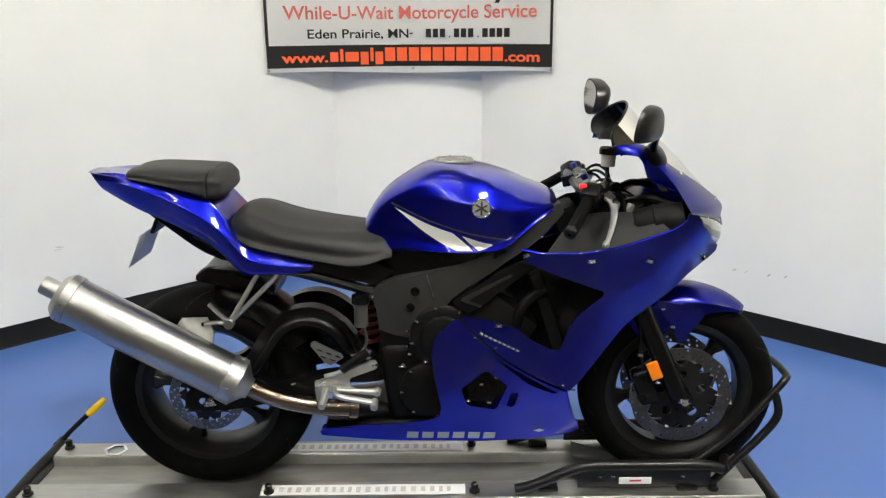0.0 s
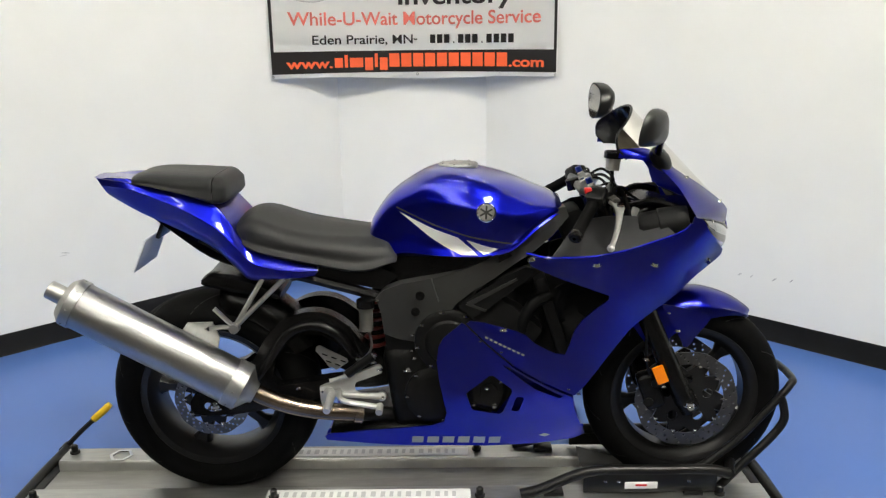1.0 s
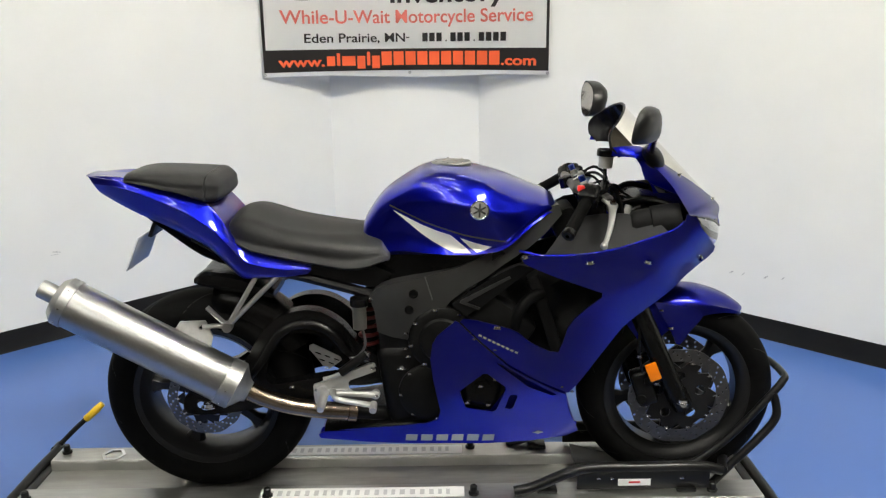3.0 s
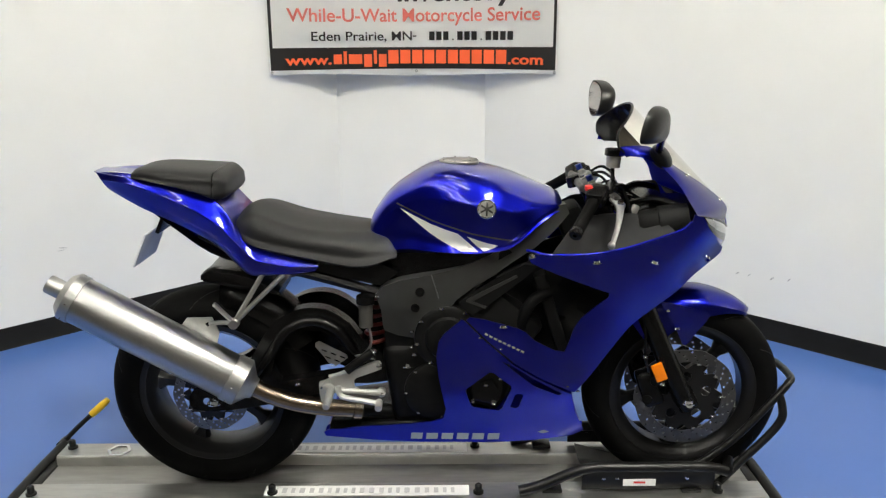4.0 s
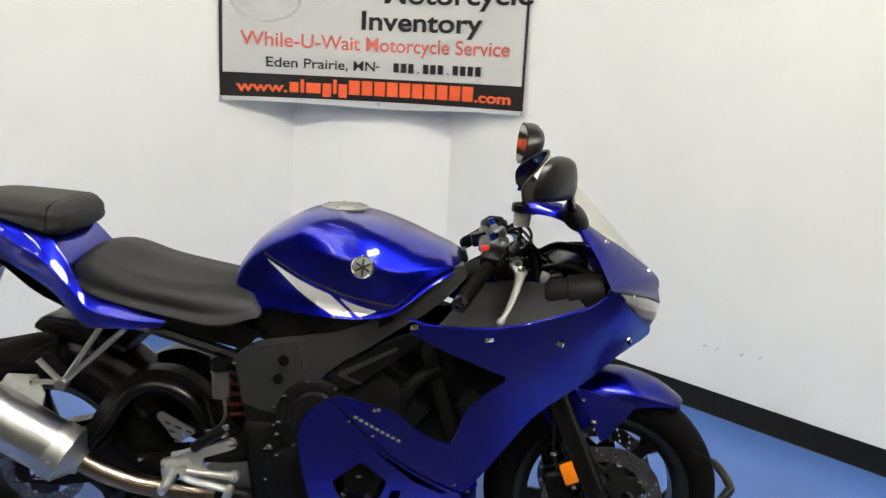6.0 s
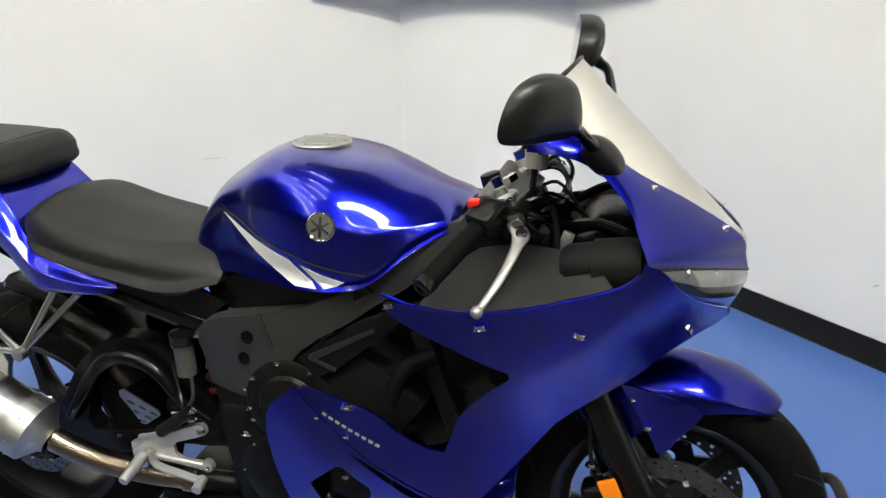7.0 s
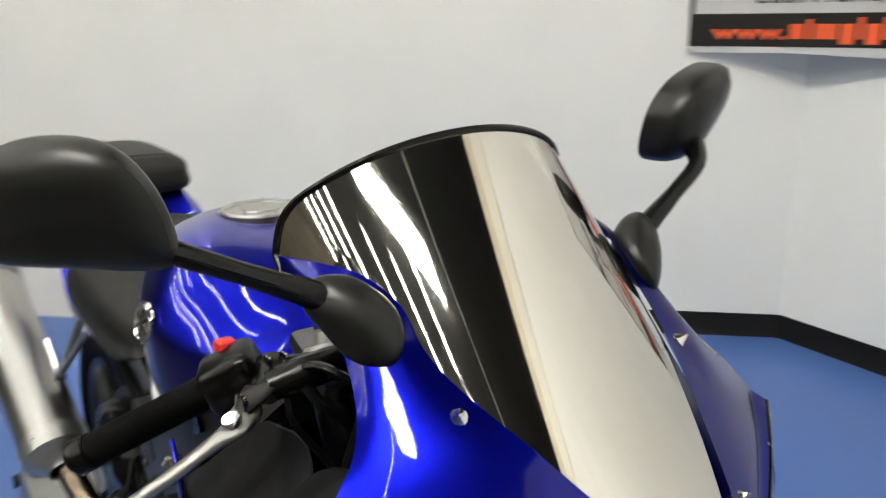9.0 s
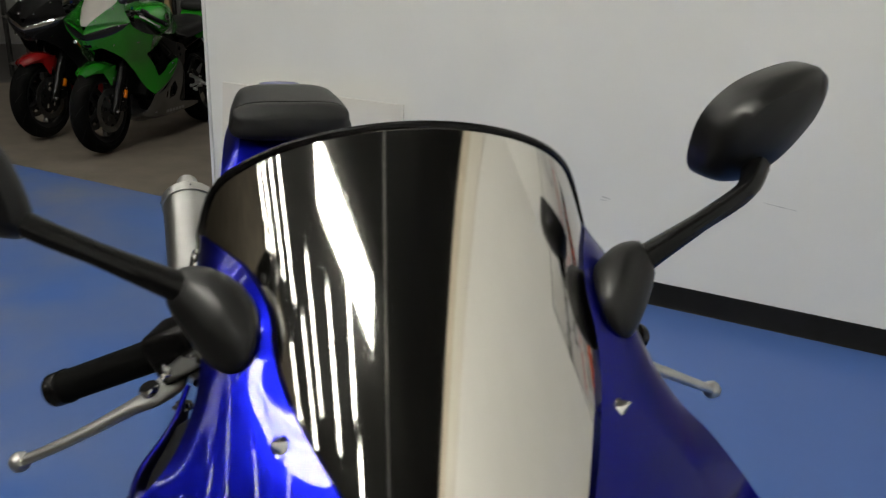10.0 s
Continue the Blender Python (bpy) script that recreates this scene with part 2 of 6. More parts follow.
def flat_tris(outline, holes=(), step=0.02):
    """Triangles that fill an outline with holes, with points inside on an even net."""
    pts, edges = [], []
    for loop in (outline, *holes):
        a = len(pts)
        dense = []
        for p, q in zip(loop, loop[1:] + loop[:1]):
            k = max(1, int(math.dist(p, q) / step))
            dense += [(p[0] + (q[0] - p[0]) * i / k, p[1] + (q[1] - p[1]) * i / k) for i in range(k)]
        pts += dense
        edges += [(a + i, a + (i + 1) % len(dense)) for i in range(len(dense))]
    nb = len(pts)
    xs, zs = [p[0] for p in outline], [p[1] for p in outline]
    rim = np.array(pts[:nb])
    x = min(xs) + step / 2
    row = 0
    while x < max(xs):
        z = min(zs) + step * (0.25 if row % 2 else 0.75)
        while z < max(zs):
            if inside((x, z), outline) and not any(inside((x, z), h) for h in holes) and np.min(np.hypot(rim[:, 0] - x, rim[:, 1] - z)) > 0.45 * step:
                pts.append((x, z))
            z += step
        x += step * 0.87
        row += 1
    V, E, F = geometry.delaunay_2d_cdt([Vector(p) for p in pts], edges, [], 0, 1e-5)[:3]
    good = []
    for f in F:
        c = sum((V[i] for i in f), Vector((0, 0))) / len(f)
        if inside(c, outline) and not any(inside(c, h) for h in holes):
            good.append(f)
    return V, good


def panel(outline, depth, th=0.004, holes=(), step=0.02, side=-1, rounded=0, bm=None):
    """A curved shell: an outline in x and z, set out sideways by depth(x, z), th thick."""
    bm = bm or bmesh.new()
    if rounded:
        outline = [tuple(p) for p in spline([Vector(p).to_3d() for p in outline], rounded, True)]
        outline = [(p[0], p[1]) for p in outline]
    V, F = flat_tris([tuple(p) for p in outline], [list(h) for h in holes], step)
    rings = []
    for off in (0, th):
        rings.append([bm.verts.new((v.x, side * (depth(v.x, v.y) - off), v.y)) for v in V])
    count = {}
    for f in F:
        for k, r in enumerate(rings):
            vs = [r[i] for i in f]
            bm.faces.new(vs if k == 0 else vs[::-1])
        for i in range(len(f)):
            a, b = f[i], f[(i + 1) % len(f)]
            count[(a, b)] = 1
    for a, b in count:
        if (b, a) not in count:
            bm.faces.new((rings[0][a], rings[0][b], rings[1][b], rings[1][a]))
    return bm


def field(points, lam=1e-4):
    """A smooth height field through points (x, z, y)."""
    P = np.array(points, float)
    k = lambda r: np.where(r > 1e-9, r * r * np.log(r + 1e-12), 0)
    n = len(P)
    A = np.zeros((n + 3, n + 3))
    A[:n, :n] = k(np.hypot(P[:, None, 0] - P[None, :, 0], P[:, None, 1] - P[None, :, 1])) + lam * np.eye(n)
    A[:n, n:] = np.c_[np.ones(n), P[:, :2]]
    A[n:, :n] = A[:n, n:].T
    s = np.linalg.solve(A, np.r_[P[:, 2], 0, 0, 0])
    return lambda x, z: float(k(np.hypot(P[:, 0] - x, P[:, 1] - z)) @ s[:n] + s[n] + s[n + 1] * x + s[n + 2] * z)


def tree_of(ob):
    bm = bmesh.new()
    bm.from_mesh(ob.data)
    t = bvhtree.BVHTree.FromBMesh(bm)
    bm.free()
    return t


def bolt_mesh(r=0.007, h=0.005):
    bm = lathe([(0, r * 1.35), (0.0012, r * 1.35), (0.0012, r), (h, r * 0.92), (h, r * 0.5), (h * 0.6, r * 0.45), (h * 0.6, 0)], seg=12)
    return mesh_of("bolt", bm, CHROME)


BOLT = None


def bolt(at, axis, parent, scale=1.0, material=None):
    global BOLT
    BOLT = BOLT or bolt_mesh()
    ob = new("bolt", BOLT)
    ob.parent = parent
    q = Vector((0, 0, 1)).rotation_difference(Vector(axis))
    t, p = Vector(), parent
    while p:
        t += Vector(p.location)
        p = p.parent
    ob.matrix_basis = Matrix.LocRotScale(Vector(at) - t, q, (scale,) * 3)
    return ob


def text_mesh(words, height, material, m, parent, name, label="", width=None, bold=0.0, depth=0.0008):
    """Lettering from the built-in font, scaled to a capital height and a width."""
    cu = bpy.data.curves.new("words", "FONT")
    cu.body, cu.size, cu.extrude, cu.offset = words, 1.0, 0.0, bold
    ob = bpy.data.objects.new("words", cu)
    scene.collection.objects.link(ob)
    dg = bpy.context.evaluated_depsgraph_get()
    dg.update()
    me = bpy.data.meshes.new_from_object(ob.evaluated_get(dg))
    bpy.data.objects.remove(ob)
    bpy.data.curves.remove(cu)
    c = np.empty(len(me.vertices) * 3)
    me.vertices.foreach_get("co", c)
    c = c.reshape(-1, 3)
    lo, hi = c[:, 0].min(), c[:, 0].max()
    sy = height / 0.69
    sx = width / (hi - lo) if width else sy
    me.transform(m @ Matrix.Diagonal((sx, sy, 1, 1)) @ Matrix.Translation((-lo, 0, 0)))
    me.materials.clear()
    me.materials.append(material)
    o = new(name, me)
    if parent:
        o.parent = parent
    return tagged(o, label)


# ---- the bay: floor, walls, ceiling ----
A1, B1 = Vector((0.025, 2.702)), Vector((0.932, 2.624))     # ends of the short wall across the corner
LDIR, RDIR = Vector((-0.700, -0.714)), Vector((0.711, -0.703))
L_END = A1 + LDIR * 3.955                                      # jamb of the wide opening to the shop
R_END = B1 + RDIR * 5.2
TALL = 4.15                                                   # partition walls, open above to the shed roof
ROOF = 6.2
LAMPS = 5.4


def wall_between(name, a, b, out, h=TALL, z0=0.0, th=0.12, label="", material=None):
    n = Vector(out).normalized() * th
    bm = bmesh.new()
    k = 6
    ring = lambda z: [Vector((*a, z)), Vector((*b, z)), Vector((*(b + n), z)), Vector((*(a + n), z))]
    grid(bm, [ring(z0 + (h - z0) * i / k) for i in range(k + 1)], True, True)
    ob = part(name, bm, material or WALL, None)
    return tagged(ob, label or "white painted plasterboard wall", "wall", kind="structure")


nl, nr = Vector((-0.714, 0.700)), Vector((0.703, 0.711))
nm = Vector((0.086, 0.996))
wall_between("wall_west", A1, L_END, nl, label="white painted wall with black base and scuffs")
wall_between("wall_north", A1, B1, nm, label="short white wall across the corner behind the banner")
wall_between("wall_east", B1, R_END, nr, label="white painted wall with a black base")

# Unseen bands paint the wall's upper light falloff that the windscreen mirrors.
CREAM_FALLOFF = mat("cream_falloff", (0.71, 0.68, 0.61), 0.55, vary=0.03, scale=3)
TAN_FALLOFF = mat("tan_falloff", (0.56, 0.50, 0.40), 0.6, vary=0.12, scale=3)
for a, b, n in ((A1, L_END, nl), (A1, B1, nm), (B1, R_END, nr)):
    e = (b - a).normalized() * 0.004
    wall_between("trim", a + e, b - e, -n, TALL - 0.006, 3.92, 0.012, "tan band along the wall's head, for light falling off", TAN_FALLOFF)
    wall_between("trim", a + e, b - e, -n, 3.916, 3.60, 0.010, "cream band under the tan one, for light falling off", CREAM_FALLOFF)


def baseboard(name, a, b, out, skew=(0, 0)):
    d = (b - a).normalized()
    n = -Vector(out).normalized()
    rows = []
    for e, s in ((a + d * skew[0], 0), (b - d * skew[1], 1)):
        rows.append([Vector((*(e + n * o), z)) for o, z in ((0.0, 0.0), (0.010, 0.0), (0.006, 0.006), (0.005, 0.098), (0.003, 0.103), (0.0, 0.104))])
    bm = grid(bmesh.new(), rows, True, True)
    return tagged(part(name, bm, BASE, None), "black vinyl cove base along the wall", "baseboard", kind="structure")


baseboard("baseboard", A1, L_END, nl)
baseboard("baseboard", A1, B1, nm, (0.004, 0.004))
baseboard("baseboard", B1, R_END, nr)

# jamb trim at the end of the west wall
bm = block((0.02, 0.14, TALL), Matrix.Translation((*(L_END + LDIR * 0.010 + nl * 0.06), TALL / 2)) @ Matrix.Rotation(math.atan2(nl.y, nl.x) - math.pi / 2, 4, "Z"), 0.003)
tagged(part("trim", bm, WALL, None), "white trim on the wall's end", "trim", kind="structure")

# blue floor in the bay and bare concrete beyond the opening
OUT = A1 + LDIR * 9.0
bm = bmesh.new()
# Blue cut short on the unseen near side, so fairings mirror less of it.
q = [A1 + nl * 0.05, B1 + nr * 0.05, B1 + RDIR * 5.0, Vector((3.9, -0.50)), Vector((0.35, -0.50)), Vector((-0.45, -1.05)), Vector((-1.0, -1.05)), Vector((-4.5, -2.35)), A1 + LDIR * 6.6, L_END]
bm.faces.new([bm.verts.new((*p, 0.0)) for p in q])
bmesh.ops.subdivide_edges(bm, edges=bm.edges[:], cuts=6, use_grid_fill=True)
tagged(part("floor", bm, FLOOR, None), "glossy blue epoxy floor, lightly scuffed, with painted grey reflections", "floor", kind="structure")
bm = bmesh.new()
bm.faces.new([bm.verts.new((*p, -0.003)) for p in [L_END, OUT, OUT + nl * 9, L_END - LDIR * 3.5 + nl * 9, L_END - LDIR * 3.5 + nl * 0.4]])
tagged(part("floor_shop", bm, CONC, None), "bare brown-grey concrete floor of the shop", "floor", kind="structure")

# ceiling and the plain walls that close the building
bm = bmesh.new()
corners = [Vector((-12, -10)), Vector((8, -10)), Vector((8, 9)), Vector((-12, 9))]
grid(bm, [[Vector((*p, z)) for p in corners] for z in (ROOF, ROOF + 0.15)], True, True)
tagged(part("ceiling", bm, CEIL, None), "dark roof deck of the workshop", "ceiling", kind="structure")
# Mostly unseen walls, added to close the hall; dark to dim reflections.
DIM = mat("dark_grey_closing_wall", (0.10, 0.097, 0.094), 0.7, vary=0.08, scale=2)
TAN = mat("dark_tan_closing_wall", (0.10, 0.085, 0.065), 0.6, vary=0.25, scale=2)
wall_between("wall_far_south", corners[0], corners[1], (0, -1), label="plain unseen closing wall, dark tan to dim the reflections", material=TAN, h=ROOF)
wall_between("wall_far_east", corners[1], corners[2], (1, 0), label="plain unseen closing wall, dark tan to dim the reflections", material=TAN, h=ROOF)
wall_between("wall_far_north", corners[2], corners[3], (0, 1), label="plain closing wall, dark grey to dim the reflections", material=DIM, h=ROOF)
wall_between("wall_far_west", corners[3], corners[0], (-1, 0), label="plain closing wall, dark grey to dim the reflections", material=DIM, h=ROOF)
bm = bmesh.new()
bm.faces.new([bm.verts.new((*p, -0.008)) for p in corners])
# Unseen slab, coloured dark so the bike's side reflects little.
tagged(part("ground", bm, mat("dark_unseen_slab", (0.055, 0.052, 0.050), 0.55, vary=0.25, scale=3), None), "unseen slab under the building, dark to dim the fairing's reflections", "floor", kind="structure")


# ---- ceiling lights: strips of two tubes end to end, in rows along the east wall's direction ----
def ceiling_light(rows, label, glow):
    t = thing("ceiling_light", label, "ceiling light", (0, 0, ROOF), group="ceiling lights")
    w = 0.09 * rows
    part("housing", block((1.96, w, 0.05), Matrix.Translation((0, 0, LAMPS)), 0.008), HOUSING, t)
    for k in range(rows):
        y = (k - (rows - 1) / 2) * 0.085
        for c in (-0.485, 0.485):
            part("tube", lathe([(-0.455, 0.0), (-0.455, 0.018), (0.455, 0.018), (0.455, 0.0)], (c, y, LAMPS - 0.052), (1, 0, 0), 10), glow, t, "lit fluorescent tube")
            for x in (c - 0.468, c + 0.468):
                part("socket", block((0.022, 0.03, 0.05), Matrix.Translation((x, y, LAMPS - 0.043)), 0.003), HOUSING, t)
    for x in (-0.8, 0.8):
        part("rod", tube([(x, 0, LAMPS + 0.02), (x, 0, ROOF)], 0.004, 6, 1), STEEL, t, "thin hanging rod")
    return t


ALONG, ACROSS = Vector((0.711, -0.703)), Vector((0.703, 0.711))
first = ceiling_light(1, "white strip light with two lit tubes, in a set partly added for fill", LAMP)
# First seven set from mirrored strips; the others added as fill and highlights.
SPOTS = [(4.25, 0.10), (6.40, 0.25), (5.30, -0.85), (5.45, -1.98), (6.50, -2.85), (4.70, -3.55), (-0.55, 3.30),
         (0.55, -0.85), (-0.60, 0.45), (1.10, -2.00), (-1.50, -2.00), (-3.60, -2.00), (0.55, -3.20), (-1.50, -3.20), (-3.60, -3.20), (2.60, -4.40), (0.55, -4.40), (-1.50, -4.40), (2.60, -5.60), (0.55, -5.60), (4.70, -5.60), (4.70, -4.50), (3.50, -6.60), (5.50, -6.60), (7.60, -4.60), (8.60, -3.20), (1.50, -6.60),
         (-5.6, -3.0), (-5.6, -1.2), (-7.4, -2.4)]
for k, (al, ac) in enumerate(SPOTS):
    p = ALONG * al + ACROSS * ac
    m = pose(p.x, p.y, ROOF, 0, 0, -44.7)
    if k:
        copy_thing(first, m)
    else:
        first.matrix_basis = m
# Stand-in for a broad mirrored glare; output boosted to light the nose cowl.
p = ALONG * 3.45
wide = ceiling_light(8, "wide bank of lit tubes, stand-in for a broad mirrored glare", BRIGHT)
wide.matrix_basis = pose(p.x, p.y, ROOF, 0, 0, 38)
c0, c1 = ALONG * 0.5 + ACROSS * 1.30, ALONG * 7.0 + ACROSS * 1.48
tagged(part("conduit", tube([(c0.x, c0.y, 5.36), (c1.x, c1.y, 5.36)], 0.022, 8, 1), HOUSING, None), "pale conduit run under the roof", "conduit", kind="structure")

# ---- banner across the corner ----
def banner():
    a, b = Vector((-0.302, 2.345, 0)), Vector((1.303, 2.232, 0))
    z0, z1 = 1.213, 2.10
    d = (b - a).normalized()
    out = Vector((d.y, -d.x, 0))
    w = (b - a).length
    t = thing("banner", "white vinyl shop banner, black border, orange-lettered strip, hung on wall", "banner", tuple(a + d * w / 2 + Vector((0, 0, z0))))

    def sag(u):
        return 0.006 * math.sin(u * 9.0) - 0.008 * math.sin(math.pi * u)
    def place(x, z, lift=0.0):
        u = x / w
        return a + d * x + Vector((0, 0, z)) - out * (0.29 * 4 * u * (1 - u) - lift - 0.003 * math.sin(x * 17 + z * 5))
    n = 32
    bm = grid(bmesh.new(), [[place(w * i / n, z + (sag(i / n) if z == z0 else 0)) for i in range(n + 1)] for z in np.linspace(z0, z1, 8)])
    bmesh.ops.solidify(bm, geom=bm.faces[:], thickness=0.001)
    part("sheet", bm, VINYL, t)

    def strip(x0, x1, zz0, zz1, material, name, lift=0.003, label=""):
        k = max(2, int((x1 - x0) * 20))
        bm = grid(bmesh.new(), [[place(x0 + (x1 - x0) * i / k, z, lift) for i in range(k + 1)] for z in np.linspace(zz0, zz1, 3)])
        return part(name, bm, material, t, label)
    strip(0.006, w - 0.006, 1.238, 1.362, INK, "lower_strip", label="black printed strip")
    strip(0.006, 0.021, 1.362, 2.085, INK, "border", 0.006)
    strip(w - 0.021, w - 0.006, 1.362, 2.085, INK, "border", 0.006)
    strip(0.006, w - 0.006, 2.085, 2.097, INK, "border", 0.006)

    def words(txt, x, z, h, width, material, name="lettering", bold=0.0):
        ob = text_mesh(txt, h, material, Matrix.Translation((x, z, 0)), t, name, width=width, bold=bold)
        for v in ob.data.vertices:
            v.co = place(v.co.x, v.co.y, 0.0055) - t.location
        # each letter becomes a part of its own
        src = bmesh.new()
        src.from_mesh(ob.data)
        seen = set()
        for f0 in list(src.faces):
            if f0 in seen:
                continue
            group, todo = [], [f0]
            seen.add(f0)
            while todo:
                f = todo.pop()
                group.append(f)
                for e in f.edges:
                    for g in e.link_faces:
                        if g not in seen:
                            seen.add(g)
                            todo.append(g)
            bm = bmesh.new()
            made = {}
            for f in group:
                vs = []
                for v in f.verts:
                    if v not in made:
                        made[v] = bm.verts.new(v.co + t.location)
                    vs.append(made[v])
                bm.faces.new(vs)
            part("letter", bm, material, t)
        src.free()
        bpy.data.objects.remove(ob)
    words("While-U-Wait Motorcycle Service", 0.096, 1.508, 0.072, 1.420, REDINK, bold=0.012)
    words("Eden Prairie, MN", 0.215, 1.401, 0.050, 0.565, INK, bold=0.012)
    words("Inventory", 0.700, 1.622, 0.095, 0.665, INK, bold=0.022)
    words("Motorcycle", 0.82, 1.765, 0.095, 0.80, INK, bold=0.022)
    # number and shop name as plain bars
    strip(0.785, 0.805, 1.421, 1.428, INK, "number_bar", 0.0055)
    for i in range(12):
        if i in (3, 7):
            strip(0.882 + i * 0.0415 + 0.012, 0.882 + i * 0.0415 + 0.020, 1.401, 1.409, INK, "number_bar", 0.0055)
        else:
            strip(0.882 + i * 0.0415, 0.882 + i * 0.0415 + 0.031, 1.401, 1.450, INK, "number_bar", 0.0055)
    words("www.", 0.078, 1.268, 0.052, 0.240, ORANGE, bold=0.03)
    words(".com", 1.342, 1.268, 0.052, 0.195, ORANGE, bold=0.03)
    x = 0.330
    for i, (wd, hh) in enumerate(((0.045, 0.055), (0.018, 0.072), (0.075, 0.055), (0.045, 0.055), (0.018, 0.078), (0.045, 0.055), *(((0.060, 0.078),) * 10))):
        strip(x, x + wd, 1.268 - (0.018 if i in (3, 5) else 0), 1.268 + hh, ORANGE, "name_bar", 0.0055)
        x += wd + 0.0105
    # round emblem, left of the words
    bm = bmesh.new()
    ring = [[place(0.215 + r * 1.35 * math.cos(s), 1.76 + r * math.sin(s), 0.0055) for s in np.linspace(0, 2 * math.pi, 40)] for r in (0.115, 0.128)]
    part("emblem", grid(bm, ring), PALE, t, "grey oval ring")
    for u in (0.01, w / 2, w - 0.01):
        p = place(u, z0 + 0.012, 0.001)
        part("grommet", lathe([(0, 0.008), (0.003, 0.008), (0.003, 0.004), (0, 0.004)], tuple(p), tuple(out), 12), ALU, t)
    return t


banner()

# pale leaning panel by the west wall
pa, pb = A1 + LDIR * 2.70 - nl * 0.07, A1 + LDIR * 3.80 - nl * 0.07
bm = bmesh.new()
rows = [[Vector((*(pa - nl * s), z)), Vector((*(pb - nl * s), z)), Vector((*(pb - nl * (s - 0.012)), z)), Vector((*(pa - nl * (s - 0.012)), z))] for z, s in ((0.0, 0.06), (0.735, 0.0))]
t = grid(bm, rows, True, True)
tagged(part("leaning_panel", t, mat("cream_board", (0.74, 0.72, 0.68), 0.5, vary=0.03), None), "cream board leaning against the white wall", "board")


# scuffs on the walls
def scuff(a, dir2, normal, s, z, length, height, tilt=0.0):
    p = a + dir2 * s - normal * 0.0015
    bm = bmesh.new()
    n = 7
    lo, hi = [], []
    for i in range(n + 1):
        u = i / n - 0.5
        wv = height * (0.25 + 0.75 * math.sin(math.pi * (i + 0.3) / (n + 0.6))) * (0.6 + 0.4 * math.sin(i * 2.4))
        c = Vector((*(p + dir2 * (u * length)), z + u * tilt * length))
        lo.append(c - Vector((0, 0, wv)))
        hi.append(c + Vector((0, 0, wv)))
    grid(bm, [lo, hi])
    ob = part("scuff", bm, mat("scuff", (0.48, 0.48, 0.48), 0.6, vary=0.3, scale=80) if "scuff" not in bpy.data.materials else bpy.data.materials["scuff"], None)
    tagged(ob, "thin grey scuff mark on the white wall", "scuff mark", kind="structure", group="scuffs on the walls")


for s, z, ln, hh, tl in ((1.03, 0.515, 0.13, 0.002, 0.1), (1.73, 0.425, 0.035, 0.0025, 0), (1.72, 0.437, 0.04, 0.004, 0.2)):
    scuff(A1, LDIR, nl, s, z, ln, hh, tl)
for s, z, ln, hh, tl in ((1.66, 0.297, 0.02, 0.006, 0.5), (1.72, 0.30, 0.015, 0.005, 1), (1.83, 0.305, 0.02, 0.008, 0.8), (1.91, 0.315, 0.015, 0.006, 1.0)):
    scuff(B1, RDIR, nr, s, z, ln, hh, tl)


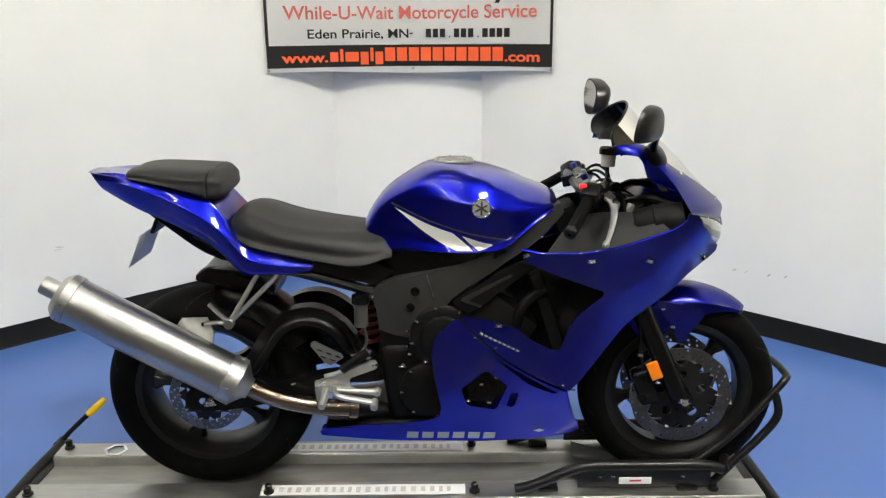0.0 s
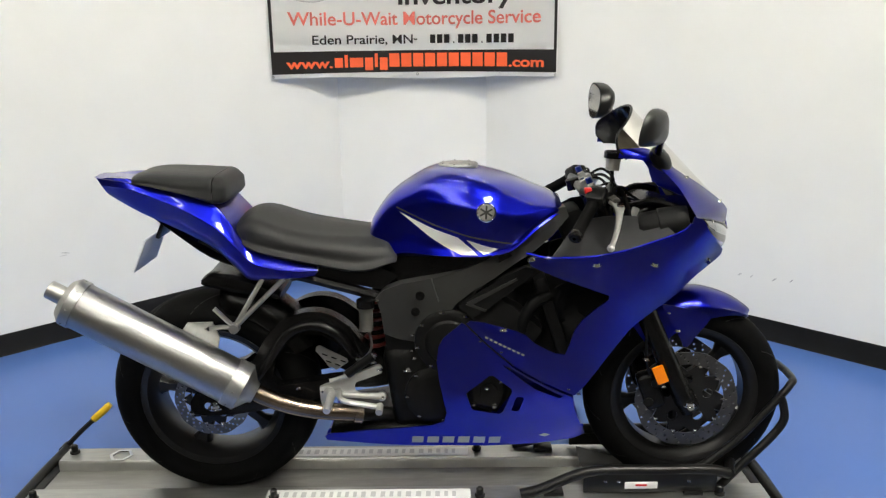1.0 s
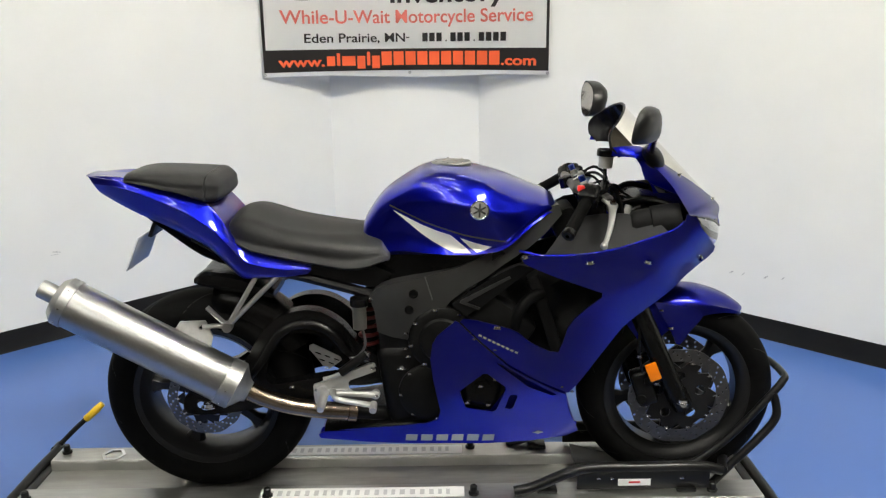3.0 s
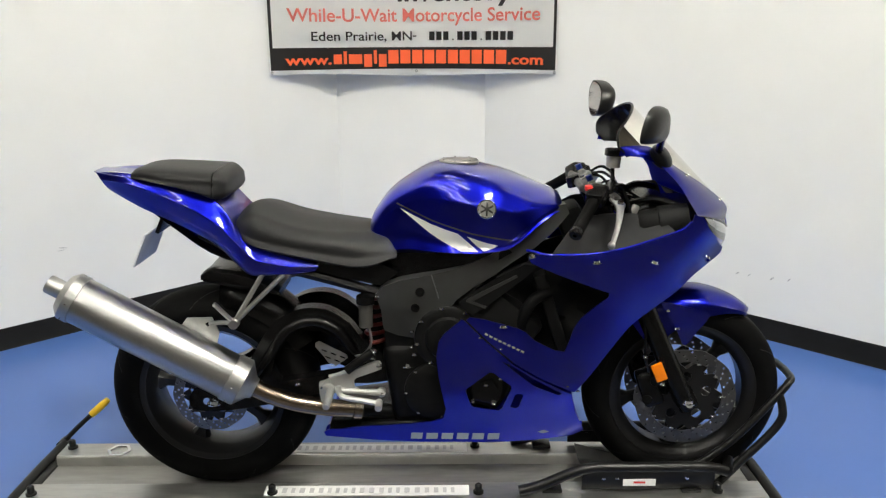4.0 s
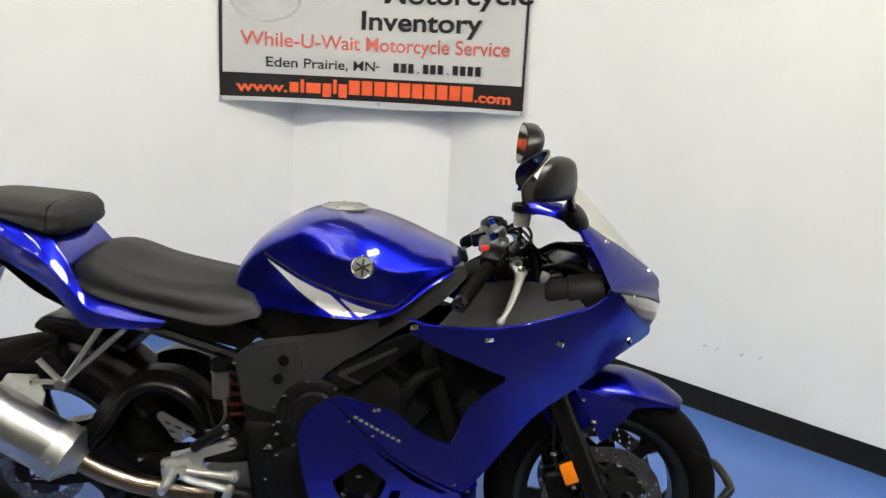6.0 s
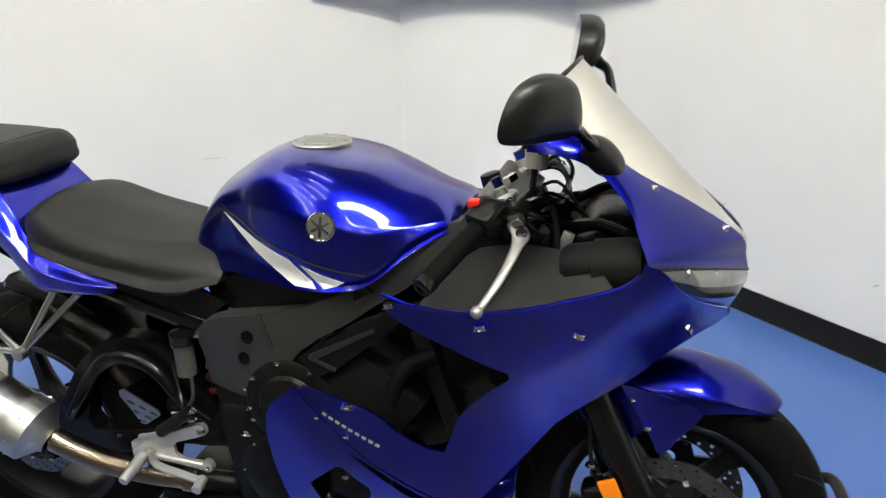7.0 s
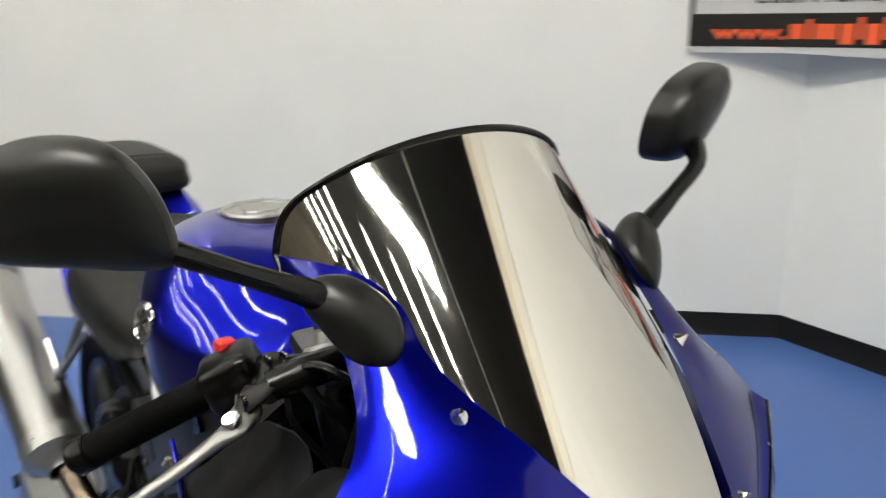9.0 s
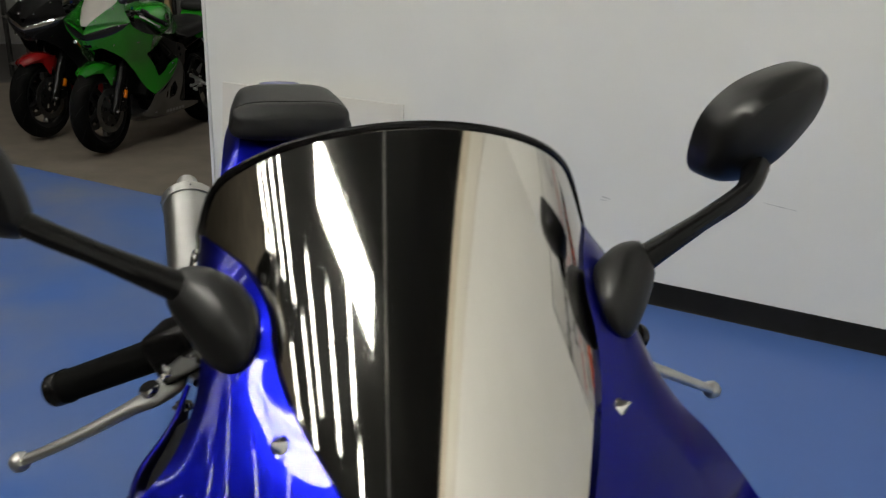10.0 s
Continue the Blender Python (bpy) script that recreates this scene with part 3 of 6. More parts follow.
# ---- the low motorcycle lift ----
def lift():
    t = thing("motorcycle_lift", "low milled aluminium motorcycle lift with black ends and a wheel channel", "motorcycle lift", (0.5, 0, 0))
    part("channel", block((2.26, 0.30, 0.050), Matrix.Translation((0.52, -0.005, 0.031)), 0.003), PLY, t, "worn grey channel floor")
    for y0, y1, tag in ((0.076, 0.170, "far"), (-0.190, -0.086, "near")):
        bm = bmesh.new()
        x0, x1 = -0.605, 1.645
        prof = [(y0, 0.0), (y0, 0.082), (y0 + 0.006, 0.090), (y1 - 0.006, 0.090), (y1, 0.082), (y1, 0.0)]
        grid(bm, [[Vector((x, y, z)) for y, z in prof] for x in np.linspace(x0, x1, 14)], True, True)
        rail = part("side_rail", bm, DECK, t, "brushed aluminium rail")
        yc = (y0 + y1) / 2
        for x in (-0.575, 0.155, 0.778, 1.50):
            part("stop_bolt", lathe([(0, 0.016), (0.006, 0.016), (0.008, 0.011), (0.026, 0.011), (0.030, 0.007), (0.030, 0)], (x, yc + 0.012 * (1 if tag == "far" else -1), 0.090), (0, 0, 1), 14), STEELB, t, "black bolt head")
        # pale printed strip with lettering too fine to read as bars
        lab = block((0.62, 0.055, 0.0016), Matrix.Translation((0.44, yc, 0.0912)), 0.0004, 1)
        sticker = part("sticker", lab, WHITE, t, "white printed sticker strip")
        rnd = random.Random(4)
        x = 0.155
        while x < 0.715:
            wd = rnd.choice((0.018, 0.022, 0.025))
            part("printed_bar", block((wd * 0.62, 0.026, 0.001), Matrix.Translation((x + wd / 2, yc, 0.0925))), mat("sticker_ink", (0.50, 0.50, 0.51), 0.5, vary=0) if "sticker_ink" not in bpy.data.materials else bpy.data.materials["sticker_ink"], sticker)
            x += wd + 0.006
    # recessed clear catch on the far rail
    bm = lathe([(0, 0.040), (0.004, 0.040), (0.004, 0.030), (0.001, 0.028)], (-0.41, 0.112, 0.090), (0, 0, 1), 6)
    part("catch_plate", bm, CHROME, t, "bright hexagonal catch plate")
    for x, lean in ((-0.640, -1), (1.675, 1)):
        pts = [(x - lean * 0.01, 0.19, 0.070), (x + lean * 0.012, 0.05, 0.052), (x + lean * 0.02, -0.20, 0.040)]
        part("end_bar", tube(pts, 0.020, 10, 4), STEELB, t, "black end bar")
        part("end_plate", block((0.03, 0.33, 0.05), Matrix.Translation((x - lean * 0.022, -0.01, 0.035)), 0.004), STEELB, t)
    lever = part("lever", tube([(-0.665, 0.26, 0.050), (-0.620, 0.280, 0.094), (-0.577, 0.296, 0.132)], 0.009, 8, 3), STEELB, t, "black steel lever")
    part("lever_grip", tube([(-0.577, 0.296, 0.132), (-0.548, 0.306, 0.156), (-0.520, 0.318, 0.181)], [0.012, 0.013, 0.013, 0.010], 10, 4), YELLOW, lever, "yellow rubber grip")
    part("lever_pivot", lathe([(-0.02, 0.0), (-0.02, 0.018), (0.02, 0.018), (0.02, 0)], (-0.667, 0.255, 0.042), (0, 1, 0), 14), STEELB, t)
    part("pivot_arm", block((0.03, 0.12, 0.02), Matrix.Translation((-0.660, 0.205, 0.042)), 0.003), STEELB, t)
    return t


lift()


# ---- wheel chock ----
def chock():
    t = thing("wheel_chock", "black tubular steel wheel chock holding the front wheel", "wheel chock", (1.3, 0, 0.09))
    for s in (-1, 1):
        y = s * 0.135
        part("rail", tube([(0.90, y * 1.15, 0.098), (0.96, y * 1.13, 0.112), (1.06, y * 1.05, 0.150), (1.14, y, 0.163), (1.30, y, 0.163), (1.46, y, 0.163), (1.53, y, 0.150)], 0.0165, 12), STEELB, t)
        part("side_plate", block((0.40, 0.006, 0.060), Matrix.Translation((1.29, y + s * 0.012, 0.128)), 0.002), STEELB, t)
        for x in (1.00, 1.42):
            part("foot", block((0.06, 0.05, 0.012), Matrix.Translation((x, y, 0.097)), 0.003), STEELB, t)
        for x in (1.155, 1.195, 1.405):
            bolt((x, y + s * 0.015, 0.135), (0, s, 0), t, 0.8)
        part("loop", tube([(1.44, s * 0.10, 0.150), (1.475, s * 0.10, 0.170), (1.554, s * 0.10, 0.238), (1.620, s * 0.098, 0.312), (1.688, s * 0.094, 0.394), (1.708, s * 0.086, 0.416), (1.724, s * 0.064, 0.422), (1.730, 0.0, 0.422)], 0.0115, 12), STEELB, t, "bent black hoop")
        part("brace", tube([(1.490, s * 0.112, 0.085), (1.515, s * 0.112, 0.098), (1.575, s * 0.110, 0.165), (1.655, s * 0.105, 0.250), (1.692, s * 0.102, 0.305), (1.690, s * 0.098, 0.350), (1.678, s * 0.096, 0.385)], 0.0125, 12), STEELB, t)
    part("cross_bar", tube([(1.53, -0.135, 0.150), (1.56, -0.05, 0.145), (1.56, 0.05, 0.145), (1.53, 0.135, 0.150)], 0.0165, 10), STEELB, t)
    part("cradle", skin([[(1.10, -0.07, 0.135), (1.10, 0, 0.120), (1.10, 0.07, 0.135)], [(1.25, -0.07, 0.098), (1.25, 0, 0.090), (1.25, 0.07, 0.098)], [(1.45, -0.07, 0.100), (1.45, 0, 0.092), (1.45, 0.07, 0.100)]], 4, 4), STEELB, t)
    tag = part("maker_plate", block((0.098, 0.003, 0.022), Matrix.Translation((1.262, -0.1525, 0.123)), 0.001), WHITE, t, "small white maker's plate")
    part("red_bar", block((0.035, 0.001, 0.006), Matrix.Translation((1.262, -0.1543, 0.124))), RED, tag)
    return t


chock()


# ---- the blue sport motorcycle ----
RW, FW = Vector((-0.031, 0, 0.373)), Vector((1.405, 0, 0.366))   # wheel axles
bike = thing("motorcycle", "blue sport motorcycle with chrome windscreen, upright on the lift", "motorcycle", (0.70, 0, 0.056))


def wheel(name, c, R, width, rim_r, disc_r, disc_ys, label):
    hub = new(name)
    hub.parent = bike
    hub.location = c - Vector(bike.location)
    tagged(hub, label)
    w = width / 2
    prof = []
    for a in np.linspace(-1, 1, 17):
        s = math.sin(a * 1.35) / math.sin(1.35)
        prof.append((s * w, R - 0.062 * abs(a) ** 2.3 * (width / 0.18) ** 0.5))
    prof += [(w * 0.93, rim_r + 0.018), (w * 0.80, rim_r + 0.002), (-w * 0.80, rim_r + 0.002), (-w * 0.93, rim_r + 0.018)]
    tyre = part("tyre", lathe(prof, c, (0, 1, 0), 96, True), RUBBER, hub, "black road tyre")
    rp = [(-w * 0.82, rim_r + 0.010), (-w * 0.86, rim_r + 0.006), (-w * 0.80, rim_r - 0.010), (-w * 0.45, rim_r - 0.030), (w * 0.45, rim_r - 0.030), (w * 0.80, rim_r - 0.010), (w * 0.86, rim_r + 0.006), (w * 0.82, rim_r + 0.010), (w * 0.5, rim_r - 0.016), (-w * 0.5, rim_r - 0.016)]
    part("rim", lathe(rp, c, (0, 1, 0), 80, True), RIM, hub, "gloss black cast rim")
    part("hub", lathe([(-0.055, 0.016), (-0.055, 0.040), (-0.03, 0.048), (0.03, 0.048), (0.055, 0.040), (0.055, 0.016)], c, (0, 1, 0), 32), RIM, hub)
    for i in range(5):
        a = math.radians(18 + 72 * i + (14 if c.x < 1 else 30))
        net = []
        for r, hw, ht in ((0.036, 0.036, 0.024), (0.09, 0.022, 0.019), (0.15, 0.017, 0.016), (rim_r - 0.05, 0.021, 0.018), (rim_r - 0.022, 0.036, 0.024)):
            net.append([c + Matrix.Rotation(-a, 3, "Y") @ Vector((r, y, z)) for y, z in ((-ht, -hw * 0.6), (-ht, hw * 0.6), (-ht * 0.4, hw), (ht * 0.4, hw), (ht, hw * 0.6), (ht, -hw * 0.6), (ht * 0.4, -hw), (-ht * 0.4, -hw))])
        part("spoke", skin(net, 3, 1, True, True), RIM, hub)
    # tread grooves
    for i in range(22):
        a0 = 2 * math.pi * i / 22
        s = -1 if i % 2 else 1
        pts = []
        for k in range(6):
            u = 0.12 + 0.15 * k
            a = a0 + 0.06 * k
            y = s * w * math.sin(u * 1.35) / math.sin(1.35)
            r = R - 0.062 * u ** 2.3 * (width / 0.18) ** 0.5 + 0.0006
            pts.append((y, r, a))
        lo = [c + Vector(((r) * math.cos(a - 0.008), y, r * math.sin(a - 0.008))) for y, r, a in pts]
        hi = [c + Vector(((r) * math.cos(a + 0.008), y, r * math.sin(a + 0.008))) for y, r, a in pts]
        part("tread_groove", grid(bmesh.new(), [lo, hi]), GROOVE, tyre)
    for y in disc_ys:
        disc(c, y, disc_r, hub)
    part("axle", lathe([(-0.13, 0.0), (-0.13, 0.011), (-0.118, 0.015), (0.118, 0.015), (0.13, 0.011), (0.13, 0)], c, (0, 1, 0), 20), CHROME, hub, "bright axle")
    return hub


GROOVE = mat("groove_rubber", (0.004, 0.004, 0.004), 0.9, vary=0)


def disc(c, y, r, hub):
    """A drilled brake disc: a ring with round holes and a smaller carrier with buttons."""
    r0 = r * 0.74
    n = 120
    holes = []
    for i in range(24):
        a = 2 * math.pi * i / 24
        for k, rr in enumerate((0.79, 0.87, 0.95)):
            aa = a + 0.085 * k
            cx, cz = r * rr * math.cos(aa), r * rr * math.sin(aa)
            holes.append([(cx + 0.0038 * math.cos(b), cz + 0.0038 * math.sin(b)) for b in np.linspace(0, 2 * math.pi, 6, False)])
    outer = [(r * (1 + 0.010 * math.cos(a * 10)) * math.cos(a), r * (1 + 0.010 * math.cos(a * 10)) * math.sin(a)) for a in np.linspace(0, 2 * math.pi, n, False)]
    inner = [(r0 * math.cos(a), r0 * math.sin(a)) for a in np.linspace(0, 2 * math.pi, 60, False)]
    bm = panel(outer, lambda x, z: 0.0025, 0.005, [inner] + holes, 0.05)
    bm.transform(Matrix.Translation((c.x, y, c.z)))
    d = part("brake_disc", bm, STEEL, hub, "drilled steel brake disc")
    pts = []
    for i in range(10):
        a = 2 * math.pi * i / 10
        pts += [(r0 * 0.99 * math.cos(a - 0.10), r0 * 0.99 * math.sin(a - 0.10)), (r0 * 0.99 * math.cos(a + 0.10), r0 * 0.99 * math.sin(a + 0.10)), (r0 * 0.80 * math.cos(a + 0.31), r0 * 0.80 * math.sin(a + 0.31))]
    ih = [[(0.030 * math.cos(a), 0.030 * math.sin(a)) for a in np.linspace(0, 2 * math.pi, 24, False)]]
    for i in range(5):
        a = 2 * math.pi * i / 5 + 0.3
        ih.append([(r0 * 0.58 * math.cos(a) + 0.016 * math.cos(b), r0 * 0.58 * math.sin(a) + 0.016 * math.sin(b)) for b in np.linspace(0, 2 * math.pi, 10, False)])
    bm = panel(pts, lambda x, z: 0.0035, 0.007, ih, 0.05)
    bm.transform(Matrix.Translation((c.x, y, c.z)))
    part("disc_carrier", bm, RIM, d, "black disc carrier")
    for i in range(10):
        a = 2 * math.pi * i / 10
        bolt((c.x + r0 * 0.97 * math.cos(a), y - math.copysign(0.001, -y), c.z + r0 * 0.97 * math.sin(a)), (0, math.copysign(1, y), 0), hub, 0.95)


wheel("rear_wheel", RW, 0.321, 0.180, 0.2159, 0.115, (-0.085,), "rear wheel with wide black tyre")
wheel("front_wheel", FW, 0.300, 0.120, 0.2159, 0.152, (-0.072, 0.072), "front wheel with two drilled discs")

# --- fuel tank ---
tank = part("fuel_tank", body(creased([
    (0.466, ((0, 0.912), (0.034, 0.910), (0.056, 0.898), (0.067, 0.882), (0.074, 0.860), (0.080, 0.835), (0.080, 0.812))),
    (0.480, ((0, 0.940), (0.042, 0.936), (0.066, 0.920), (0.080, 0.900), (0.086, 0.875), (0.090, 0.845), (0.088, 0.815))),
    (0.520, ((0, 0.992), (0.048, 0.986), (0.078, 0.966), (0.089, 0.938), (0.095, 0.905), (0.098, 0.865), (0.096, 0.822))),
    (0.575, ((0, 1.034), (0.056, 1.027), (0.098, 1.004), (0.112, 0.974), (0.114, 0.940), (0.114, 0.885), (0.110, 0.828))),
    (0.645, ((0, 1.070), (0.066, 1.064), (0.122, 1.040), (0.148, 0.992), (0.149, 0.930), (0.142, 0.875), (0.132, 0.832))),
    (0.720, ((0, 1.076), (0.076, 1.071), (0.141, 1.048), (0.180, 0.988), (0.178, 0.905), (0.166, 0.866), (0.151, 0.836))),
    (0.800, ((0, 1.063), (0.078, 1.058), (0.146, 1.038), (0.196, 0.978), (0.192, 0.885), (0.181, 0.860), (0.163, 0.845))),
    (0.870, ((0, 1.045), (0.072, 1.038), (0.134, 1.014), (0.182, 0.960), (0.184, 0.888), (0.178, 0.872), (0.160, 0.862))),
    (0.940, ((0, 1.016), (0.062, 1.010), (0.112, 0.990), (0.148, 0.966), (0.160, 0.938), (0.154, 0.924), (0.134, 0.914))),
    (0.990, ((0, 0.996), (0.052, 0.991), (0.094, 0.981), (0.119, 0.970), (0.127, 0.960), (0.123, 0.951), (0.110, 0.944))),
    (1.014, ((0, 0.978), (0.045, 0.975), (0.080, 0.968), (0.100, 0.962), (0.106, 0.957), (0.102, 0.952), (0.093, 0.948))),
], (3, 4), 0.16), 7, 3), BLUE, bike, "deep blue metallic fuel tank")
tk = tree_of(tank)
off = Vector(bike.location)


def tank_out(x, z):
    p = tk.ray_cast(Vector((x, -1, z)) - off, Vector((0, 1, 0)))[0]
    return (abs(p.y) if p is not None else 0.15) + 0.0014


for s in (-1, 1):
    part("tank_decal", panel([(0.556, 0.957), (0.600, 0.938), (0.640, 0.922), (0.680, 0.909), (0.719, 0.899), (0.750, 0.872), (0.775, 0.850), (0.728, 0.849), (0.695, 0.863), (0.666, 0.878), (0.635, 0.898), (0.603, 0.922)], tank_out, 0.0008, (), 0.012, s), WHITE, tank, "white decal stripe")
    part("tank_decal", panel([(0.744, 0.893), (0.790, 0.878), (0.830, 0.868), (0.812, 0.858), (0.790, 0.852), (0.768, 0.868)], tank_out, 0.0008, (), 0.012, s), WHITE, tank, "white decal stripe")
    part("pinstripe", panel([(0.545, 0.968), (0.650, 0.928), (0.755, 0.900), (0.868, 0.880), (0.868, 0.884), (0.755, 0.904), (0.650, 0.932), (0.548, 0.971)], tank_out, 0.0008, (), 0.012, s), STEEL, tank)
    by = tank_out(0.797, 0.972)
    m0 = Vector((0.797, s * (by - 0.002), 0.972))
    n0 = Vector((0.06, s * 0.97, 0.22)).normalized()
    badge = part("badge", lathe([(0.0, 0.0), (0.0, 0.0265), (0.003, 0.0265), (0.005, 0.0245), (0.003, 0.022), (0.003, 0.0)], m0, n0, 36), CHROME, tank, "round chrome badge")
    q = Vector((0, 0, 1)).rotation_difference(n0)
    for k in range(3):
        bm = block((0.0052, 0.038, 0.003), Matrix.Translation(m0 + n0 * 0.0045) @ q.to_matrix().to_4x4() @ Matrix.Rotation(k * math.pi / 3, 4, "Z"), 0.001)
        part("badge_bar", bm, GREY, badge)
    bm = lathe([(0.0, 0.022), (0.0, 0.0)], m0 + n0 * 0.0036, n0, 24)
    part("badge_ground", bm, ALU, badge)
cap = part("fuel_cap", lathe([(-0.012, 0.058), (0.002, 0.058), (0.005, 0.055), (0.005, 0.044), (0.003, 0.042), (0.003, 0.028), (0.005, 0.026), (0.005, 0)], (0.722, 0, 1.074), (0.0, 0, 1), 40), ALU, tank, "machined aluminium fuel cap")
for k in range(7):
    a = 2 * math.pi * k / 7
    bolt((0.722 + 0.049 * math.cos(a), 0.049 * math.sin(a), 1.0785), (0, 0, 1), cap, 0.4)

# --- black side covers under the tank, frame, engine ---
low_tank = field([(0.49, 0.80, 0.096), (0.60, 0.78, 0.118), (0.72, 0.80, 0.146), (0.84, 0.83, 0.160), (0.60, 0.84, 0.112), (0.75, 0.84, 0.152)])
for s in (-1, 1):
    part("tank_side_cover", panel([(0.485, 0.835), (0.56, 0.842), (0.68, 0.850), (0.76, 0.850), (0.85, 0.860), (0.87, 0.842), (0.80, 0.800), (0.70, 0.768), (0.58, 0.748), (0.50, 0.770)], low_tank, 0.006, (), 0.02, s), BLACK, bike, "black plastic cover under the tank")

spar_y = field([(0.50, 0.70, 0.150), (0.60, 0.70, 0.165), (0.65, 0.60, 0.158), (0.60, 0.45, 0.132), (0.75, 0.76, 0.166), (0.88, 0.85, 0.154), (0.98, 0.93, 0.130), (1.03, 0.965, 0.105), (0.55, 0.40, 0.120), (0.55, 0.58, 0.148)])
SPAR = [(0.484, 0.715), (0.510, 0.742), (0.556, 0.760), (0.651, 0.780), (0.735, 0.802), (0.808, 0.834), (0.860, 0.870), (0.916, 0.914), (0.962, 0.946), (0.998, 0.966), (1.022, 0.968), (1.032, 0.942), (0.985, 0.892), (0.932, 0.850), (0.871, 0.812), (0.820, 0.775), (0.761, 0.740), (0.716, 0.705), (0.690, 0.672), (0.640, 0.640), (0.626, 0.600), (0.590, 0.585), (0.545, 0.592), (0.505, 0.606), (0.498, 0.670)]
PIVOT = [(0.506, 0.603), (0.545, 0.589), (0.590, 0.582), (0.623, 0.596), (0.616, 0.560), (0.612, 0.500), (0.622, 0.400), (0.600, 0.352), (0.545, 0.350), (0.525, 0.420), (0.512, 0.520)]
for s in (-1, 1):
    sp = part("frame_spar", panel(SPAR, spar_y, 0.045, (), 0.022, s), GREY, bike, "grey cast aluminium frame spar")
    # Same casting as the spar; black here paints its shaded lower part.
    part("pivot_plate", panel(PIVOT, lambda x, z: spar_y(x, z) - 0.006, 0.040, (), 0.022, s), ENGINE, bike, "lower part of the frame spar, black for its shade")
    part("spar_seam", panel([(0.6435, 0.778), (0.646, 0.780), (0.666, 0.712), (0.6635, 0.708)], lambda x, z: spar_y(x, z) + 0.002, 0.004, (), 0.02, s), STEEL, sp)
    for x, z, k in ((0.612, 0.728, 2.0), (0.598, 0.680, 1.9)):
        part("frame_plug", lathe([(-0.004, 0.0), (-0.004, 0.013 * k / 2), (0.004, 0.013 * k / 2), (0.004, 0.009 * k / 2), (0.001, 0.008 * k / 2), (0.001, 0)], (x, s * (spar_y(x, z)), z), (0, s, 0), 20), BLACK, sp)
    for x, z, k in ((0.572, 0.492, 2.0), (0.603, 0.468, 1.5), (0.592, 0.530, 1.0), (0.526, 0.395, 1.2), (0.556, 0.376, 1.1), (0.488, 0.708, 1.0), (0.640, 0.415, 0.9), (0.648, 0.36, 0.9), (0.60, 0.405, 0.8), (0.587, 0.605, 0.8), (0.585, 0.555, 0.8), (0.655, 0.485, 0.8)):
        bolt((x, s * (spar_y(x, z) + 0.001), z), (0, s, 0), sp, k)
    # inner air duct plate above the opening
    duct = field([(0.76, 0.70, 0.178), (0.90, 0.78, 0.190), (1.00, 0.80, 0.200), (1.10, 0.74, 0.180), (0.95, 0.62, 0.165), (0.80, 0.64, 0.180)])
    part("air_duct", panel([(0.720, 0.700), (0.780, 0.745), (0.850, 0.790), (0.905, 0.818), (0.940, 0.812), (0.905, 0.775), (0.850, 0.730), (0.800, 0.690), (0.760, 0.665)], duct, 0.02, (), 0.025, s), CAVITY, bike)
    part("duct_rib", panel([(0.745, 0.712), (0.880, 0.785), (0.884, 0.779), (0.760, 0.705), (0.800, 0.690), (0.796, 0.684), (0.742, 0.704)], lambda x, z: duct(x, z) + 0.004, 0.005, (), 0.03, s), GREY, bike)

# engine: crankcase, cylinders, covers
eng = part("engine", block((0.30, 0.30, 0.26), Matrix.Translation((0.66, 0, 0.45)) @ Matrix.Rotation(radians(-8), 4, "Y"), 0.035, 3), ENGINE, bike, "black engine crankcase")
part("cylinder_block", block((0.24, 0.33, 0.24), Matrix.Translation((0.80, 0, 0.60)) @ Matrix.Rotation(radians(38), 4, "Y"), 0.02, 2), CAVITY, eng)
part("sump", block((0.26, 0.20, 0.10), Matrix.Translation((0.68, 0, 0.30)), 0.03, 3, taper=1.1), ENGINE, eng)
for s in (-1, 1):
    part("clutch_cover", lathe([(0, 0.098), (0.016, 0.096), (0.022, 0.088), (0.022, 0.066), (0.030, 0.060), (0.034, 0.045), (0.034, 0)], (0.690, s * 0.150, 0.590), (0, s, 0), 36), ENGINE, eng, "round black engine cover")
    part("lower_cover", lathe([(0, 0.090), (0.014, 0.088), (0.020, 0.078), (0.024, 0.050), (0.024, 0)], (0.650, s * 0.145, 0.420), (0, s, 0), 32), ENGINE, eng, "round black engine cover")
    part("pentagon_cover", lathe([(0, 0.076), (0.012, 0.074), (0.018, 0.060), (0.018, 0.03), (0.022, 0.028), (0.022, 0)], (0.806, s * 0.160, 0.442), (0, s, 0), 5), BLACK, eng, "black five-sided engine cover")
    for x, z in ((0.800, 0.450), (0.842, 0.470), (0.762, 0.398), (0.822, 0.392)):
        bolt((x, s * 0.180, z), (0, s, 0), eng, 0.95)
    for k in range(8):
        a = 2 * math.pi * k / 8 + 0.2
        bolt((0.690 + 0.090 * math.cos(a), s * 0.168, 0.590 + 0.090 * math.sin(a)), (0, s, 0), eng, 1.0)
    for k in range(7):
        a = 2 * math.pi * k / 7 + 0.5
        bolt((0.650 + 0.082 * math.cos(a), s * 0.160, 0.420 + 0.082 * math.sin(a)), (0, s, 0), eng, 0.8)
rad = part("radiator", block((0.035, 0.30, 0.36), Matrix.Translation((1.005, 0, 0.60)) @ Matrix.Rotation(radians(-18), 4, "Y"), 0.006), CAVITY, bike, "black radiator behind the fairing")
for i in range(26):
    part("fin", block((0.002, 0.27, 0.003), Matrix.Translation((1.005, 0, 0.60)) @ Matrix.Rotation(radians(-18), 4, "Y") @ Matrix.Translation((-0.019, 0, -0.16 + i * 0.0128))), CAVITY, rad)
